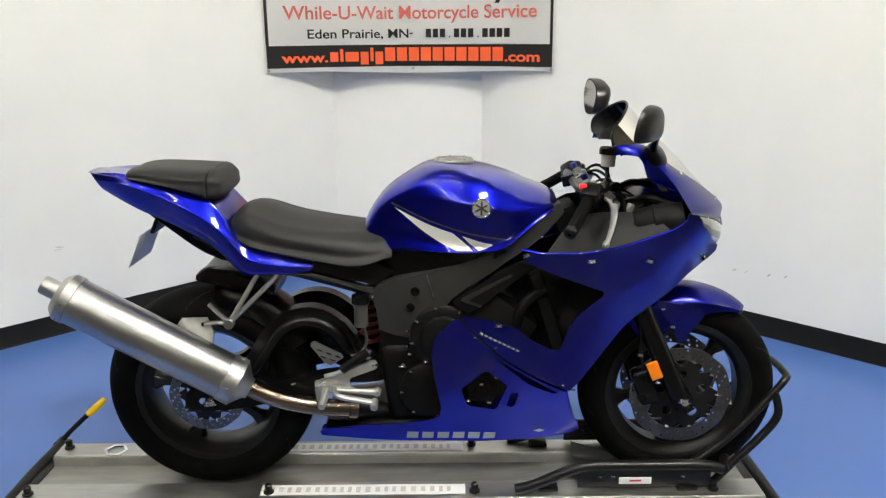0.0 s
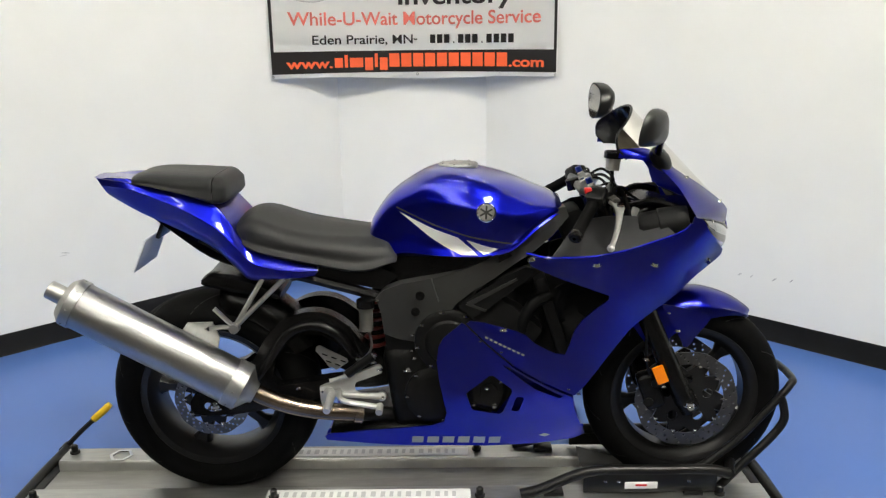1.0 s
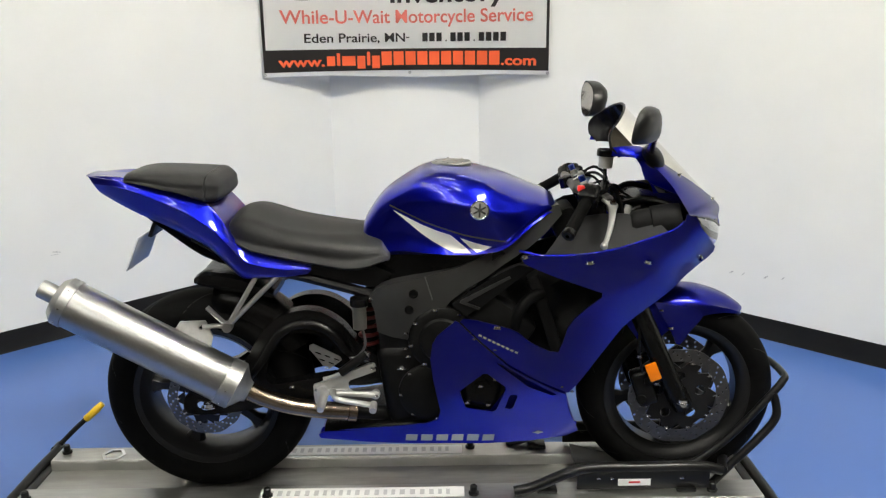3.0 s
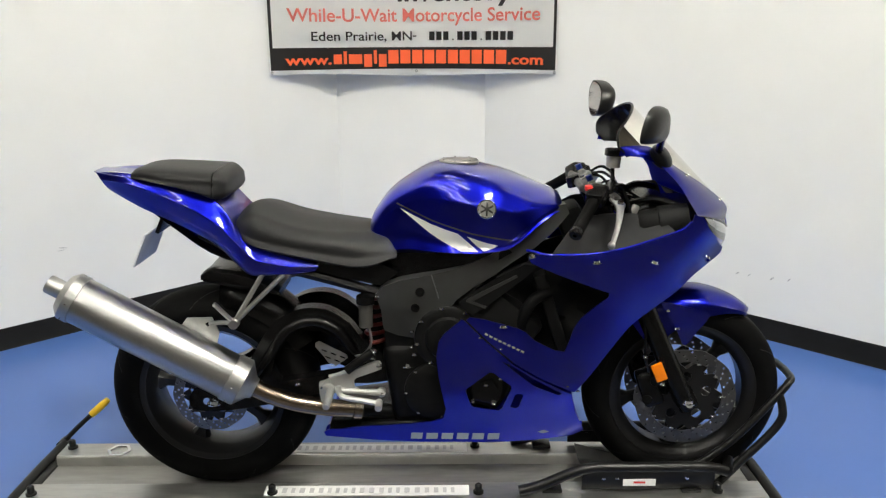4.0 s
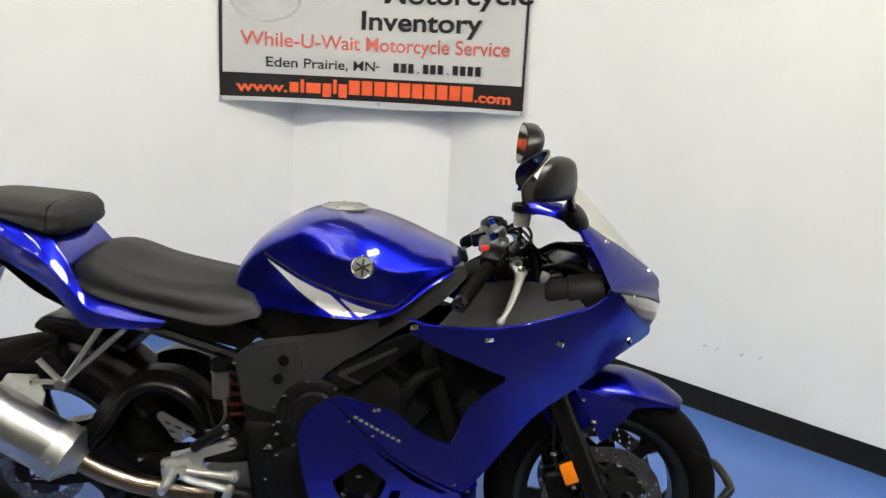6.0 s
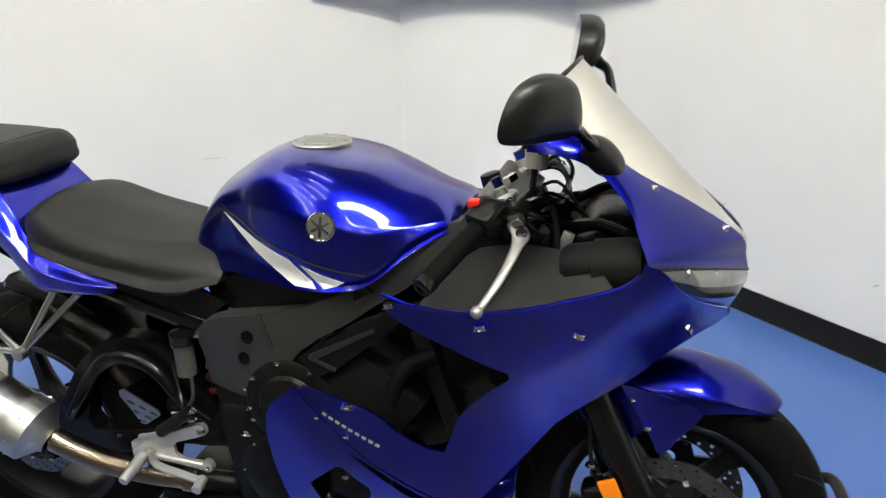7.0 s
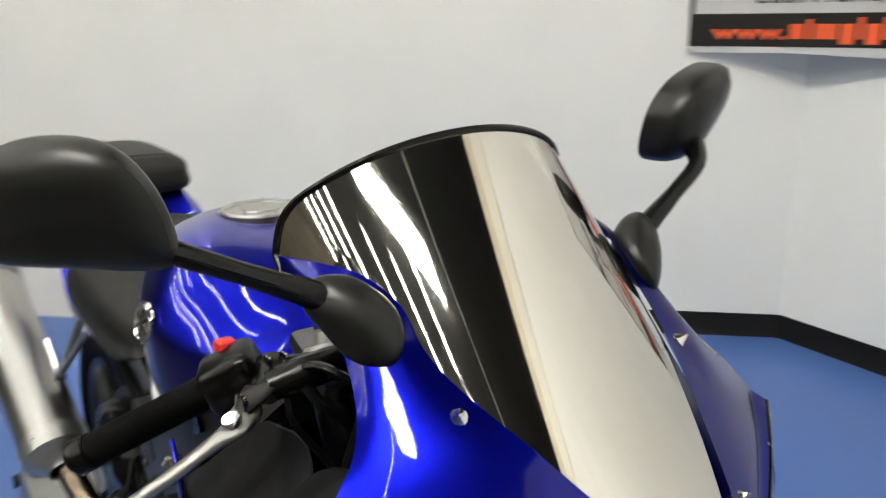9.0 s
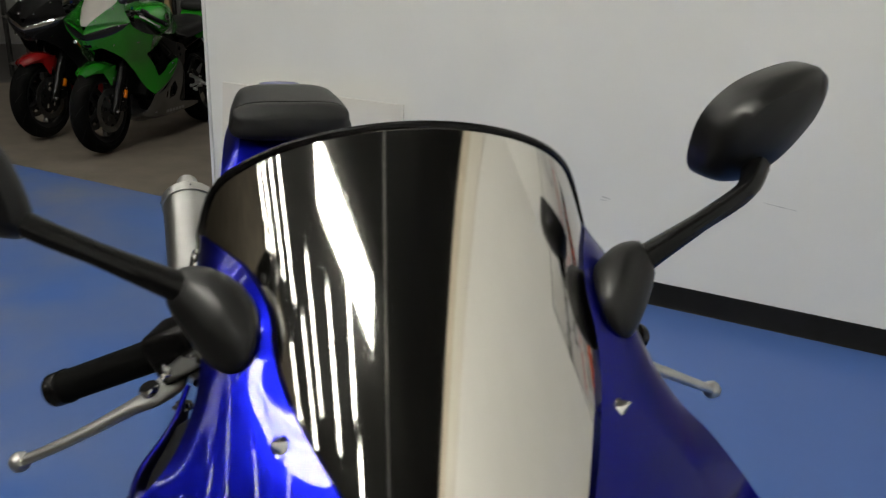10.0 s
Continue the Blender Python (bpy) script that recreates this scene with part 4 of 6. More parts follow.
for s in (-1, 1):
    part("hose", tube([(0.98, s * 0.14, 0.72), (0.93, s * 0.16, 0.70), (0.90, s * 0.155, 0.63), (0.92, s * 0.13, 0.55)], 0.017, 10), CAVITY, bike, "black coolant hose")
    # Dark plate added behind the fairing opening, where the inside is dim.
    part("inner_duct", panel([(0.70, 0.70), (0.90, 0.80), (1.06, 0.83), (1.20, 0.78), (1.16, 0.68), (1.08, 0.55), (0.95, 0.50), (0.80, 0.56)], lambda x, z: 0.105 + 0.03 * math.sin(x * 40) * math.sin(z * 30), 0.01, (), 0.04, s), CAVITY, bike, "black plate added to close the fairing opening")

# --- seats ---
rider = part("rider_seat", body([
    (0.078, ((0, 0.910), (0.05, 0.908), (0.082, 0.905), (0.094, 0.901), (0.095, 0.893), (0.088, 0.886))),
    (0.092, ((0, 0.938), (0.065, 0.932), (0.100, 0.922), (0.114, 0.908), (0.116, 0.892), (0.105, 0.878))),
    (0.125, ((0, 0.956), (0.080, 0.947), (0.120, 0.934), (0.138, 0.912), (0.141, 0.886), (0.126, 0.862))),
    (0.165, ((0, 0.953), (0.090, 0.942), (0.132, 0.932), (0.152, 0.908), (0.155, 0.876), (0.140, 0.848))),
    (0.250, ((0, 0.923), (0.092, 0.913), (0.136, 0.906), (0.160, 0.884), (0.163, 0.858), (0.147, 0.830))),
    (0.340, ((0, 0.905), (0.086, 0.896), (0.130, 0.890), (0.158, 0.870), (0.162, 0.842), (0.147, 0.810))),
    (0.420, ((0, 0.895), (0.072, 0.888), (0.112, 0.882), (0.146, 0.861), (0.156, 0.828), (0.143, 0.793))),
    (0.475, ((0, 0.890), (0.058, 0.885), (0.094, 0.878), (0.130, 0.857), (0.146, 0.828), (0.137, 0.794))),
    (0.520, ((0, 0.879), (0.050, 0.875), (0.088, 0.870), (0.118, 0.855), (0.136, 0.832), (0.132, 0.812))),
    (0.545, ((0, 0.845), (0.050, 0.842), (0.086, 0.842), (0.112, 0.838), (0.128, 0.828), (0.126, 0.820))),
], 7, 5), SEAT, bike, "black vinyl rider seat")
pill = part("pillion_seat", body([
    (-0.206, ((0, 1.054), (0.05, 1.054), (0.076, 1.050), (0.080, 1.043), (0.070, 1.038))),
    (-0.198, ((0, 1.064), (0.055, 1.064), (0.088, 1.058), (0.096, 1.046), (0.080, 1.038))),
    (-0.150, ((0, 1.072), (0.064, 1.071), (0.102, 1.062), (0.112, 1.044), (0.098, 1.034))),
    (-0.060, ((0, 1.069), (0.076, 1.067), (0.114, 1.056), (0.125, 1.032), (0.108, 1.014))),
    (0.012, ((0, 1.064), (0.082, 1.062), (0.118, 1.050), (0.128, 1.028), (0.112, 0.990))),
    (0.029, ((0, 1.062), (0.082, 1.060), (0.118, 1.048), (0.127, 1.025), (0.110, 0.984))),
    (0.033, ((0, 1.058), (0.080, 1.056), (0.114, 1.044), (0.123, 1.024), (0.107, 0.988))),
    (0.037, ((0, 1.062), (0.082, 1.060), (0.118, 1.048), (0.127, 1.025), (0.110, 0.984))),
    (0.052, ((0, 1.057), (0.078, 1.054), (0.112, 1.041), (0.120, 1.022), (0.102, 0.984))),
    (0.066, ((0, 1.043), (0.066, 1.040), (0.098, 1.033), (0.104, 1.020), (0.090, 0.994))),
    (0.071, ((0, 1.033), (0.045, 1.030), (0.068, 1.028), (0.070, 1.020), (0.060, 1.008))),
], 6, 5), SEAT, bike, "black vinyl pillion pad with a stitched seam")

part("seam", tube([(0.033, s * y, z) for s, prof in ((-1, ((0.107, 0.988), (0.1235, 1.020), (0.1145, 1.048), (0.081, 1.0595))), (1, ((0.0, 1.0615), (0.081, 1.0595), (0.1145, 1.048), (0.1235, 1.020), (0.107, 0.988)))) for y, z in prof], 0.0022, 6, 4), BLACK, pill, "stitched piping")

# --- tail cowl ---
TAILNET = []
for top, side, mid, low in (
        ((-0.328, 1.053), (-0.324, 0.046, 1.051), (-0.310, 0.052, 1.030), (-0.288, 0.046, 0.998)),
        ((-0.225, 1.042), (-0.212, 0.078, 1.052), (-0.198, 0.104, 1.022), (-0.182, 0.092, 0.955)),
        ((-0.090, 1.020), (-0.085, 0.102, 1.026), (-0.065, 0.140, 0.980), (-0.060, 0.116, 0.906)),
        ((0.015, 0.985), (0.020, 0.110, 0.990), (0.032, 0.154, 0.930), (0.030, 0.128, 0.858)),
        ((0.062, 0.955), (0.070, 0.120, 0.940), (0.092, 0.162, 0.876), (0.088, 0.140, 0.806)),
        ((0.105, 0.905), (0.115, 0.136, 0.878), (0.142, 0.166, 0.825), (0.130, 0.148, 0.772)),
        ((0.175, 0.850), (0.185, 0.146, 0.840), (0.205, 0.164, 0.806), (0.200, 0.148, 0.772)),
        ((0.245, 0.825), (0.250, 0.150, 0.824), (0.262, 0.164, 0.800), (0.260, 0.152, 0.777)),
        ((0.315, 0.805), (0.322, 0.150, 0.808), (0.326, 0.157, 0.798), (0.312, 0.152, 0.786))):
    t3 = (top[0], 0.0, top[1])
    mix = lambda p, q, k: tuple(a + (b - a) * k for a, b in zip(p, q))
    h = [t3, mix(side, t3, 0.10), mix(side, mid, 0.12), mix(mid, side, 0.14), mix(mid, low, 0.10), low]
    inner = [(low[0], low[1] * 0.45, low[2] + 0.018)]
    full = h + inner
    TAILNET.append(full + [(p[0], -p[1], p[2]) for p in reversed(full) if p[1] > 0])
part("tail_cowl", skin(TAILNET, 5, 4, True, True), BLUE, bike, "deep blue metallic tail cowl")
part("tail_hump", body([(-0.330, ((0, 1.055), (0.03, 1.054), (0.043, 1.051))), (-0.295, ((0, 1.053), (0.038, 1.052), (0.056, 1.048))), (-0.26, ((0, 1.050), (0.046, 1.049), (0.068, 1.045))), (-0.205, ((0, 1.048), (0.055, 1.047), (0.082, 1.041))), (-0.196, ((0, 1.050), (0.05, 1.050), (0.080, 1.042)))], 4, 4), BLUE, bike)
part("undertail", body([(-0.26, ((0, 1.010), (0.035, 1.010), (0.035, 1.002), (0, 1.000))), (-0.10, ((0, 0.905), (0.085, 0.908), (0.085, 0.895), (0, 0.890))), (0.05, ((0, 0.815), (0.100, 0.818), (0.100, 0.805), (0, 0.790))), (0.30, ((0, 0.790), (0.12, 0.792), (0.12, 0.770), (0, 0.755)))], 4, 2), BLACK, bike, "black undertail tray")
pl = part("number_plate", block((0.004, 0.175, 0.105), Matrix.Translation((-0.193, -0.03, 0.834)) @ Matrix.Rotation(radians(24), 4, "Y"), 0.001), PLATE, bike, "pale number plate hanging under the tail")
part("plate_bar", block((0.002, 0.12, 0.03), Matrix.Translation((-0.1965, -0.03, 0.834)) @ Matrix.Rotation(radians(24), 4, "Y")), BLACK, pl)
part("plate_bracket", block((0.012, 0.10, 0.05), Matrix.Translation((-0.150, -0.01, 0.895)) @ Matrix.Rotation(radians(24), 4, "Y"), 0.003), BLACK, bike)
# subframe rails under the seat
for s in (-1, 1):
    part("subframe", tube([(0.52, s * 0.125, 0.705), (0.40, s * 0.125, 0.740), (0.28, s * 0.122, 0.772), (0.15, s * 0.112, 0.800), (-0.02, s * 0.09, 0.880)], 0.016, 8), BLACK, bike, "black subframe rail")
    part("under_seat_cover", panel([(0.30, 0.800), (0.42, 0.812), (0.50, 0.800), (0.55, 0.775), (0.50, 0.735), (0.40, 0.755), (0.30, 0.780)], lambda x, z: 0.128, 0.006, (), 0.03, s), BLACK, bike)
    # pillion peg hanger
    hang = part("peg_hanger", tube([(0.165, s * 0.150, 0.775), (0.125, s * 0.167, 0.7085), (0.085, s * 0.185, 0.642)], 0.0072, 8), ALU, bike, "bare aluminium pillion peg hanger")
    part("strut", tube([(0.225, s * 0.150, 0.775), (0.155, s * 0.167, 0.7085), (0.085, s * 0.185, 0.642)], 0.0072, 8), ALU, hang)
    part("peg", tube([(0.090, s * 0.190, 0.640), (0.060, s * 0.192, 0.672), (0.034, s * 0.195, 0.702)], 0.0072, 8), ALU, hang, "folded pillion peg")
    part("boss", lathe([(-0.01, 0.0), (-0.01, 0.014), (0.014, 0.014), (0.014, 0.0)], (0.086, s * 0.188, 0.642), (0, s, 0), 16), ALU, hang)

# --- swingarm, shock, hugger ---
arm_y = field([(0.0, 0.38, 0.125), (0.2, 0.45, 0.130), (0.35, 0.50, 0.125), (0.48, 0.50, 0.110), (0.25, 0.60, 0.110)])
for s in (-1, 1):
    hole = [[(0.165, 0.455), (0.178, 0.510), (0.212, 0.562), (0.258, 0.592), (0.318, 0.590), (0.362, 0.566), (0.398, 0.515), (0.425, 0.480), (0.415, 0.466), (0.340, 0.460), (0.250, 0.446), (0.185, 0.436)]]
    part("swingarm", panel([(-0.075, 0.345), (-0.075, 0.402), (0.02, 0.430), (0.095, 0.490), (0.150, 0.580), (0.205, 0.632), (0.268, 0.657), (0.335, 0.652), (0.397, 0.614), (0.440, 0.562), (0.500, 0.515), (0.560, 0.500), (0.565, 0.450), (0.470, 0.430), (0.400, 0.430), (0.300, 0.400), (0.170, 0.370), (0.040, 0.345)], arm_y, 0.045, hole if s < 0 else (), 0.018, s, 3), BLACK, bike, "black braced swingarm")
    part("arm_rib", tube([(0.120, s * 0.132, 0.455), (0.162, s * 0.134, 0.515), (0.215, s * 0.130, 0.592), (0.268, s * 0.124, 0.622), (0.325, s * 0.124, 0.620), (0.372, s * 0.126, 0.592), (0.412, s * 0.124, 0.535), (0.47, s * 0.118, 0.490)], [0.010, 0.015, 0.016, 0.017, 0.017, 0.016, 0.014, 0.010], 12), BLACK, bike)
part("swingarm_cross", block((0.10, 0.22, 0.07), Matrix.Translation((0.40, 0, 0.50)) @ Matrix.Rotation(radians(25), 4, "Y"), 0.02), BLACK, bike)
for s in (-1, 1):
    bolt((0.245, s * 0.127, 0.428), (0, s, 0), bike, 1.2)
    bolt((-0.005, s * 0.14, 0.371), (0, s, 0), bike, 2.4)
net = []
for a, w in ((86, 0.070), (80, 0.084), (70, 0.088), (58, 0.088), (42, 0.083), (30, 0.075)):
    R2 = 0.334
    ra = radians(a)
    cx, cz = RW.x + 0.02, RW.z
    net.append([(cx + (R2 + dr) * math.cos(ra), y, cz + (R2 + dr) * math.sin(ra)) for y, dr in ((-w, -0.055), (-w * 0.96, -0.015), (-w * 0.6, 0.020), (0, 0.028), (w * 0.6, 0.020), (w * 0.96, -0.015), (w, -0.055))])
bm = skin(net, 5, 3)
bmesh.ops.solidify(bm, geom=bm.faces[:], thickness=0.004)
part("rear_hugger", bm, BLACK, bike, "black plastic rear hugger")
part("mudguard_tray", body([(-0.035, ((0, 0.748), (0.070, 0.752), (0.080, 0.745), (0.075, 0.735), (0, 0.730))), (0.00, ((0, 0.768), (0.080, 0.772), (0.090, 0.752), (0.085, 0.728), (0, 0.725))), (0.11, ((0, 0.755), (0.085, 0.757), (0.094, 0.735), (0.085, 0.705), (0, 0.702))), (0.195, ((0, 0.705), (0.080, 0.706), (0.085, 0.698), (0.080, 0.688), (0, 0.686)))], 4, 2), BLACK, bike, "black inner mudguard")
shock = part("shock", lathe([(-0.13, 0.0), (-0.13, 0.018), (-0.08, 0.018), (-0.08, 0.026), (0.10, 0.026), (0.10, 0.020), (0.14, 0.020), (0.14, 0)], (0.475, -0.055, 0.60), (0.08, 0, 1), 20), ENGINE, bike, "rear shock with red spring")
coil = [(0.478 + 0.08 * h + 0.032 * math.cos(a), -0.055 + 0.032 * math.sin(a), 0.60 + h) for a, h in zip(np.linspace(0, 2 * math.pi * 6, 72), np.linspace(-0.075, 0.09, 72))]
part("spring", tube(coil, 0.0065, 8, 1), SPRING, shock, "red coil spring")
part("remote_reservoir", lathe([(-0.035, 0), (-0.035, 0.020), (0.03, 0.020), (0.03, 0.024), (0.042, 0.024), (0.042, 0)], (0.455, -0.150, 0.655), (0, 0, 1), 20), SMOKE, bike, "cloudy brake fluid pot")
part("reservoir_lid", lathe([(0.0, 0.0), (0.0, 0.026), (0.022, 0.026), (0.024, 0.022), (0.024, 0)], (0.455, -0.150, 0.690), (0, 0, 1), 20), BLACK, bike)
part("brake_hose", tube([(0.462, -0.150, 0.620), (0.470, -0.165, 0.575), (0.450, -0.175, 0.545), (0.425, -0.180, 0.540)], 0.0040, 6), STEEL, bike, "thin braided brake hose")
part("brake_hose", tube([(0.40, -0.120, 0.62), (0.43, -0.15, 0.56), (0.45, -0.175, 0.54), (0.47, -0.185, 0.55)], 0.004, 6), BLACK, bike)

# --- rear set: heel guard, peg, pedal ---
for s in (-1, 1):
    rs = part("rearset", panel([(0.322, 0.402), (0.318, 0.452), (0.330, 0.462), (0.420, 0.497), (0.480, 0.522), (0.496, 0.520), (0.500, 0.506), (0.490, 0.498), (0.430, 0.476), (0.362, 0.448), (0.352, 0.430), (0.350, 0.404), (0.338, 0.398)], lambda x, z: 0.186, 0.014, (), 0.015, s, 2), FORGED, bike, "polished aluminium foot rest bracket")
    part("gusset", panel([(0.350, 0.444), (0.352, 0.462), (0.400, 0.484), (0.428, 0.478), (0.418, 0.462), (0.420, 0.444), (0.436, 0.434), (0.400, 0.428)], lambda x, z: 0.182, 0.008, (), 0.02, s), FORGED, rs)
    part("arm_boss", lathe([(-0.010, 0.0), (-0.010, 0.013), (0.004, 0.013), (0.006, 0.010), (0.006, 0)], (0.497, s * 0.188, 0.430), (0, s, 0), 16), FORGED, rs)
    part("lower_arm", tube([(0.345, s * 0.186, 0.442), (0.365, s * 0.187, 0.438), (0.43, s * 0.187, 0.433), (0.495, s * 0.187, 0.430)], [0.011, 0.009, 0.008, 0.011], 10), FORGED, rs)
    part("pivot", lathe([(-0.006, 0.0), (-0.006, 0.017), (0.010, 0.017), (0.013, 0.012), (0.013, 0)], (0.345, s * 0.188, 0.442), (0, s, 0), 18), FORGED, rs)
    slots = [[(0.331 + i * 0.026 + j * 0.010, 0.565 - i * 0.010 - j * 0.021), (0.346 + i * 0.026 + j * 0.010, 0.559 - i * 0.010 - j * 0.021), (0.344 + i * 0.026 + j * 0.010, 0.554 - i * 0.010 - j * 0.021), (0.329 + i * 0.026 + j * 0.010, 0.560 - i * 0.010 - j * 0.021)] for j in range(3) for i in range(3 - j)]
    part("heel_guard", panel([(0.314, 0.583), (0.325, 0.588), (0.400, 0.548), (0.404, 0.538), (0.368, 0.512), (0.356, 0.512), (0.338, 0.540), (0.313, 0.572)], lambda x, z: 0.190, 0.004, slots, 0.03, s), ALU, rs, "slotted aluminium heel guard")
    part("foot_peg", tube([(0.352, s * 0.19, 0.440), (0.350, s * 0.235, 0.428), (0.348, s * 0.265, 0.420)], [0.013, 0.012, 0.010], 10), FORGED, rs, "ribbed foot peg")
    part("pedal", tube([(0.375, s * 0.198, 0.455), (0.385, s * 0.202, 0.425), (0.45, s * 0.205, 0.412), (0.495, s * 0.208, 0.405)], 0.0085, 8), FORGED, rs, "bright foot lever")
    part("pedal_tip", tube([(0.492, s * 0.200, 0.408), (0.492, s * 0.232, 0.400)], 0.0105, 10, 2), FORGED, rs)
    part("linkage", tube([(0.350, s * 0.194, 0.482), (0.400, s * 0.196, 0.500), (0.465, s * 0.190, 0.545)], 0.006, 8), FORGED, rs)
    part("master_cylinder", tube([(0.40, s * 0.192, 0.500), (0.44, s * 0.190, 0.530), (0.475, s * 0.186, 0.556)], 0.013, 10), ENGINE, rs)
    for x, z in ((0.493, 0.512), (0.500, 0.428), (0.478, 0.556), (0.475, 0.535), (0.330, 0.445)):
        bolt((x, s * 0.188, z), (0, s, 0), rs, 1.1)

# --- exhaust: long silencer ---
MA, MB = Vector((-0.344, -0.244, 0.742)), Vector((0.108, -0.214, 0.470))
ax = (MB - MA).normalized()
ln = (MB - MA).length
muf = part("silencer", lathe([(0.02, 0.0), (0.02, 0.064), (0.03, 0.066), (ln - 0.03, 0.066), (ln - 0.02, 0.064), (ln - 0.02, 0)], MA, ax, 48), ALU, bike, "brushed aluminium exhaust silencer")
part("end_cap", lathe([(-0.020, 0.030), (-0.018, 0.052), (-0.006, 0.064), (0.0, 0.069), (0.026, 0.0695), (0.027, 0.066)], MA, ax, 48), CAST, muf, "cast end cap")
part("tail_pipe", lathe([(-0.020, 0.026), (-0.060, 0.026), (-0.064, 0.024), (-0.064, 0.021), (-0.02, 0.020)], MA + Vector((0, 0, 0.004)), ax, 28), CAST, muf, "dull outlet pipe")
part("front_cap", lathe([(ln - 0.046, 0.066), (ln - 0.045, 0.0695), (ln - 0.004, 0.0695), (ln - 0.002, 0.066), (ln + 0.024, 0.034), (ln + 0.034, 0.030)], MA, ax, 48), CAST, muf, "cast front cap")
q = Vector((0, 0, 1)).rotation_difference(ax)
for k in range(8):
    a = 2 * math.pi * k / 8
    for d in (0.012, ln - 0.026):
        o = q @ Vector((0.0695 * math.cos(a), 0.0695 * math.sin(a), d))
        bolt(MA + o, q @ Vector((math.cos(a), math.sin(a), 0)), muf, 0.45)
part("silencer_bracket", panel([(-0.068, 0.632), (-0.050, 0.656), (0.022, 0.658), (0.040, 0.612), (0.030, 0.575), (-0.050, 0.622)], lambda x, z: 0.185, 0.005, [[(0.000, 0.637), (0.010, 0.645), (0.018, 0.637), (0.008, 0.629)]], 0.03), CAST, muf, "folded aluminium hanging bracket")
part("bracket_link", tube([(0.015, -0.188, 0.640), (0.050, -0.190, 0.645), (0.086, -0.190, 0.642)], 0.007, 8), ALU, muf)
part("exhaust_pipe", tube([(0.10, -0.206, 0.478), (0.155, -0.200, 0.438), (0.24, -0.185, 0.398), (0.34, -0.165, 0.372), (0.425, -0.140, 0.355)], 0.0255, 18), PIPE, bike, "heat-tinted steel exhaust pipe")
part("link_pipe", tube([(0.42, -0.141, 0.356), (0.48, -0.12, 0.342), (0.56, -0.09, 0.320), (0.68, -0.06, 0.290)], 0.023, 14), ENGINE, bike, "dull black link pipe")
part("pipe_clamp", lathe([(-0.012, 0.0265), (-0.012, 0.030), (0.012, 0.030), (0.012, 0.0265)], (0.42, -0.142, 0.356), (0.92, 0.26, -0.2), 20), PIPE, bike)

# --- front end ---
for s in (-1, 1):
    fk = part("fork_leg", lathe([(0, 0.0), (0, 0.024), (0.04, 0.030), (0.10, 0.030), (0.36, 0.031), (0.37, 0.027), (0.62, 0.0265), (0.70, 0.0265), (0.72, 0.020), (0.72, 0)], (1.408, s * 0.100, 0.340), (-0.42, 0, 0.907), 24), BLACK, bike, "black front fork leg")
    part("axle_clamp", block((0.055, 0.040, 0.070), Matrix.Translation((1.400, s * 0.100, 0.375)) @ Matrix.Rotation(radians(-25), 4, "Y"), 0.012), BLACK, fk)
    bolt((1.402, s * 0.122, 0.368), (0, s, 0), fk, 2.2)
    cal = part("brake_caliper", block((0.060, 0.055, 0.115), Matrix.Translation((1.292, s * 0.086, 0.405)) @ Matrix.Rotation(radians(-20), 4, "Y"), 0.014, 3), BLACK, bike, "black brake caliper")
    for z in (-0.03, 0.03):
        part("piston_cap", lathe([(0, 0.015), (0.005, 0.014), (0.006, 0.010), (0.006, 0)], (1.292 + z * 0.34, s * 0.113, 0.405 + z), (0, s, 0), 18), ENGINE, cal)
    part("caliper_bracket", block((0.05, 0.018, 0.06), Matrix.Translation((1.325, s * 0.10, 0.450)) @ Matrix.Rotation(radians(-20), 4, "Y"), 0.006), BLACK, cal)
    for x, z in ((1.325, 0.425), (1.30, 0.475)):
        bolt((x, s * 0.115, z), (0, s, 0), cal, 1.1)
    part("brake_line", tube([(1.285, s * 0.105, 0.455), (1.268, s * 0.118, 0.52), (1.262, s * 0.122, 0.60), (1.250, s * 0.10, 0.70)], 0.0045, 6), BLACK, bike, "black brake line")
    bolt((1.268, s * 0.116, 0.512), (0, s, 0), bike, 1.3)
    ref = part("reflector", block((0.034, 0.010, 0.056), Matrix.Translation((1.307, s * 0.135, 0.472)) @ Matrix.Rotation(radians(-23), 4, "Y"), 0.003), AMBER, bike, "amber side reflector")
    # mudguard stay
fnet = []
for a, R2, w, skirt in ((126, 0.319, 0.070, 0.10), (116, 0.322, 0.078, 0.125), (102, 0.324, 0.082, 0.105), (86, 0.325, 0.083, 0.078), (76, 0.324, 0.080, 0.054), (66, 0.322, 0.071, 0.032), (58, 0.318, 0.054, 0.016), (54, 0.315, 0.030, 0.008)):
    ra = radians(a)
    fnet.append([(FW.x + (R2 - dr) * math.cos(ra), y, FW.z + (R2 - dr) * math.sin(ra)) for y, dr in ((-w, skirt), (-w * 1.04, skirt * 0.5), (-w * 0.92, 0.018), (-w * 0.5, -0.004), (0, -0.010), (w * 0.5, -0.004), (w * 0.92, 0.018), (w * 1.04, skirt * 0.5), (w, skirt))])
bm = skin(fnet, 5, 3)
bmesh.ops.solidify(bm, geom=bm.faces[:], thickness=0.003)
fen = part("front_mudguard", bm, BLUE, bike, "deep blue metallic front mudguard")
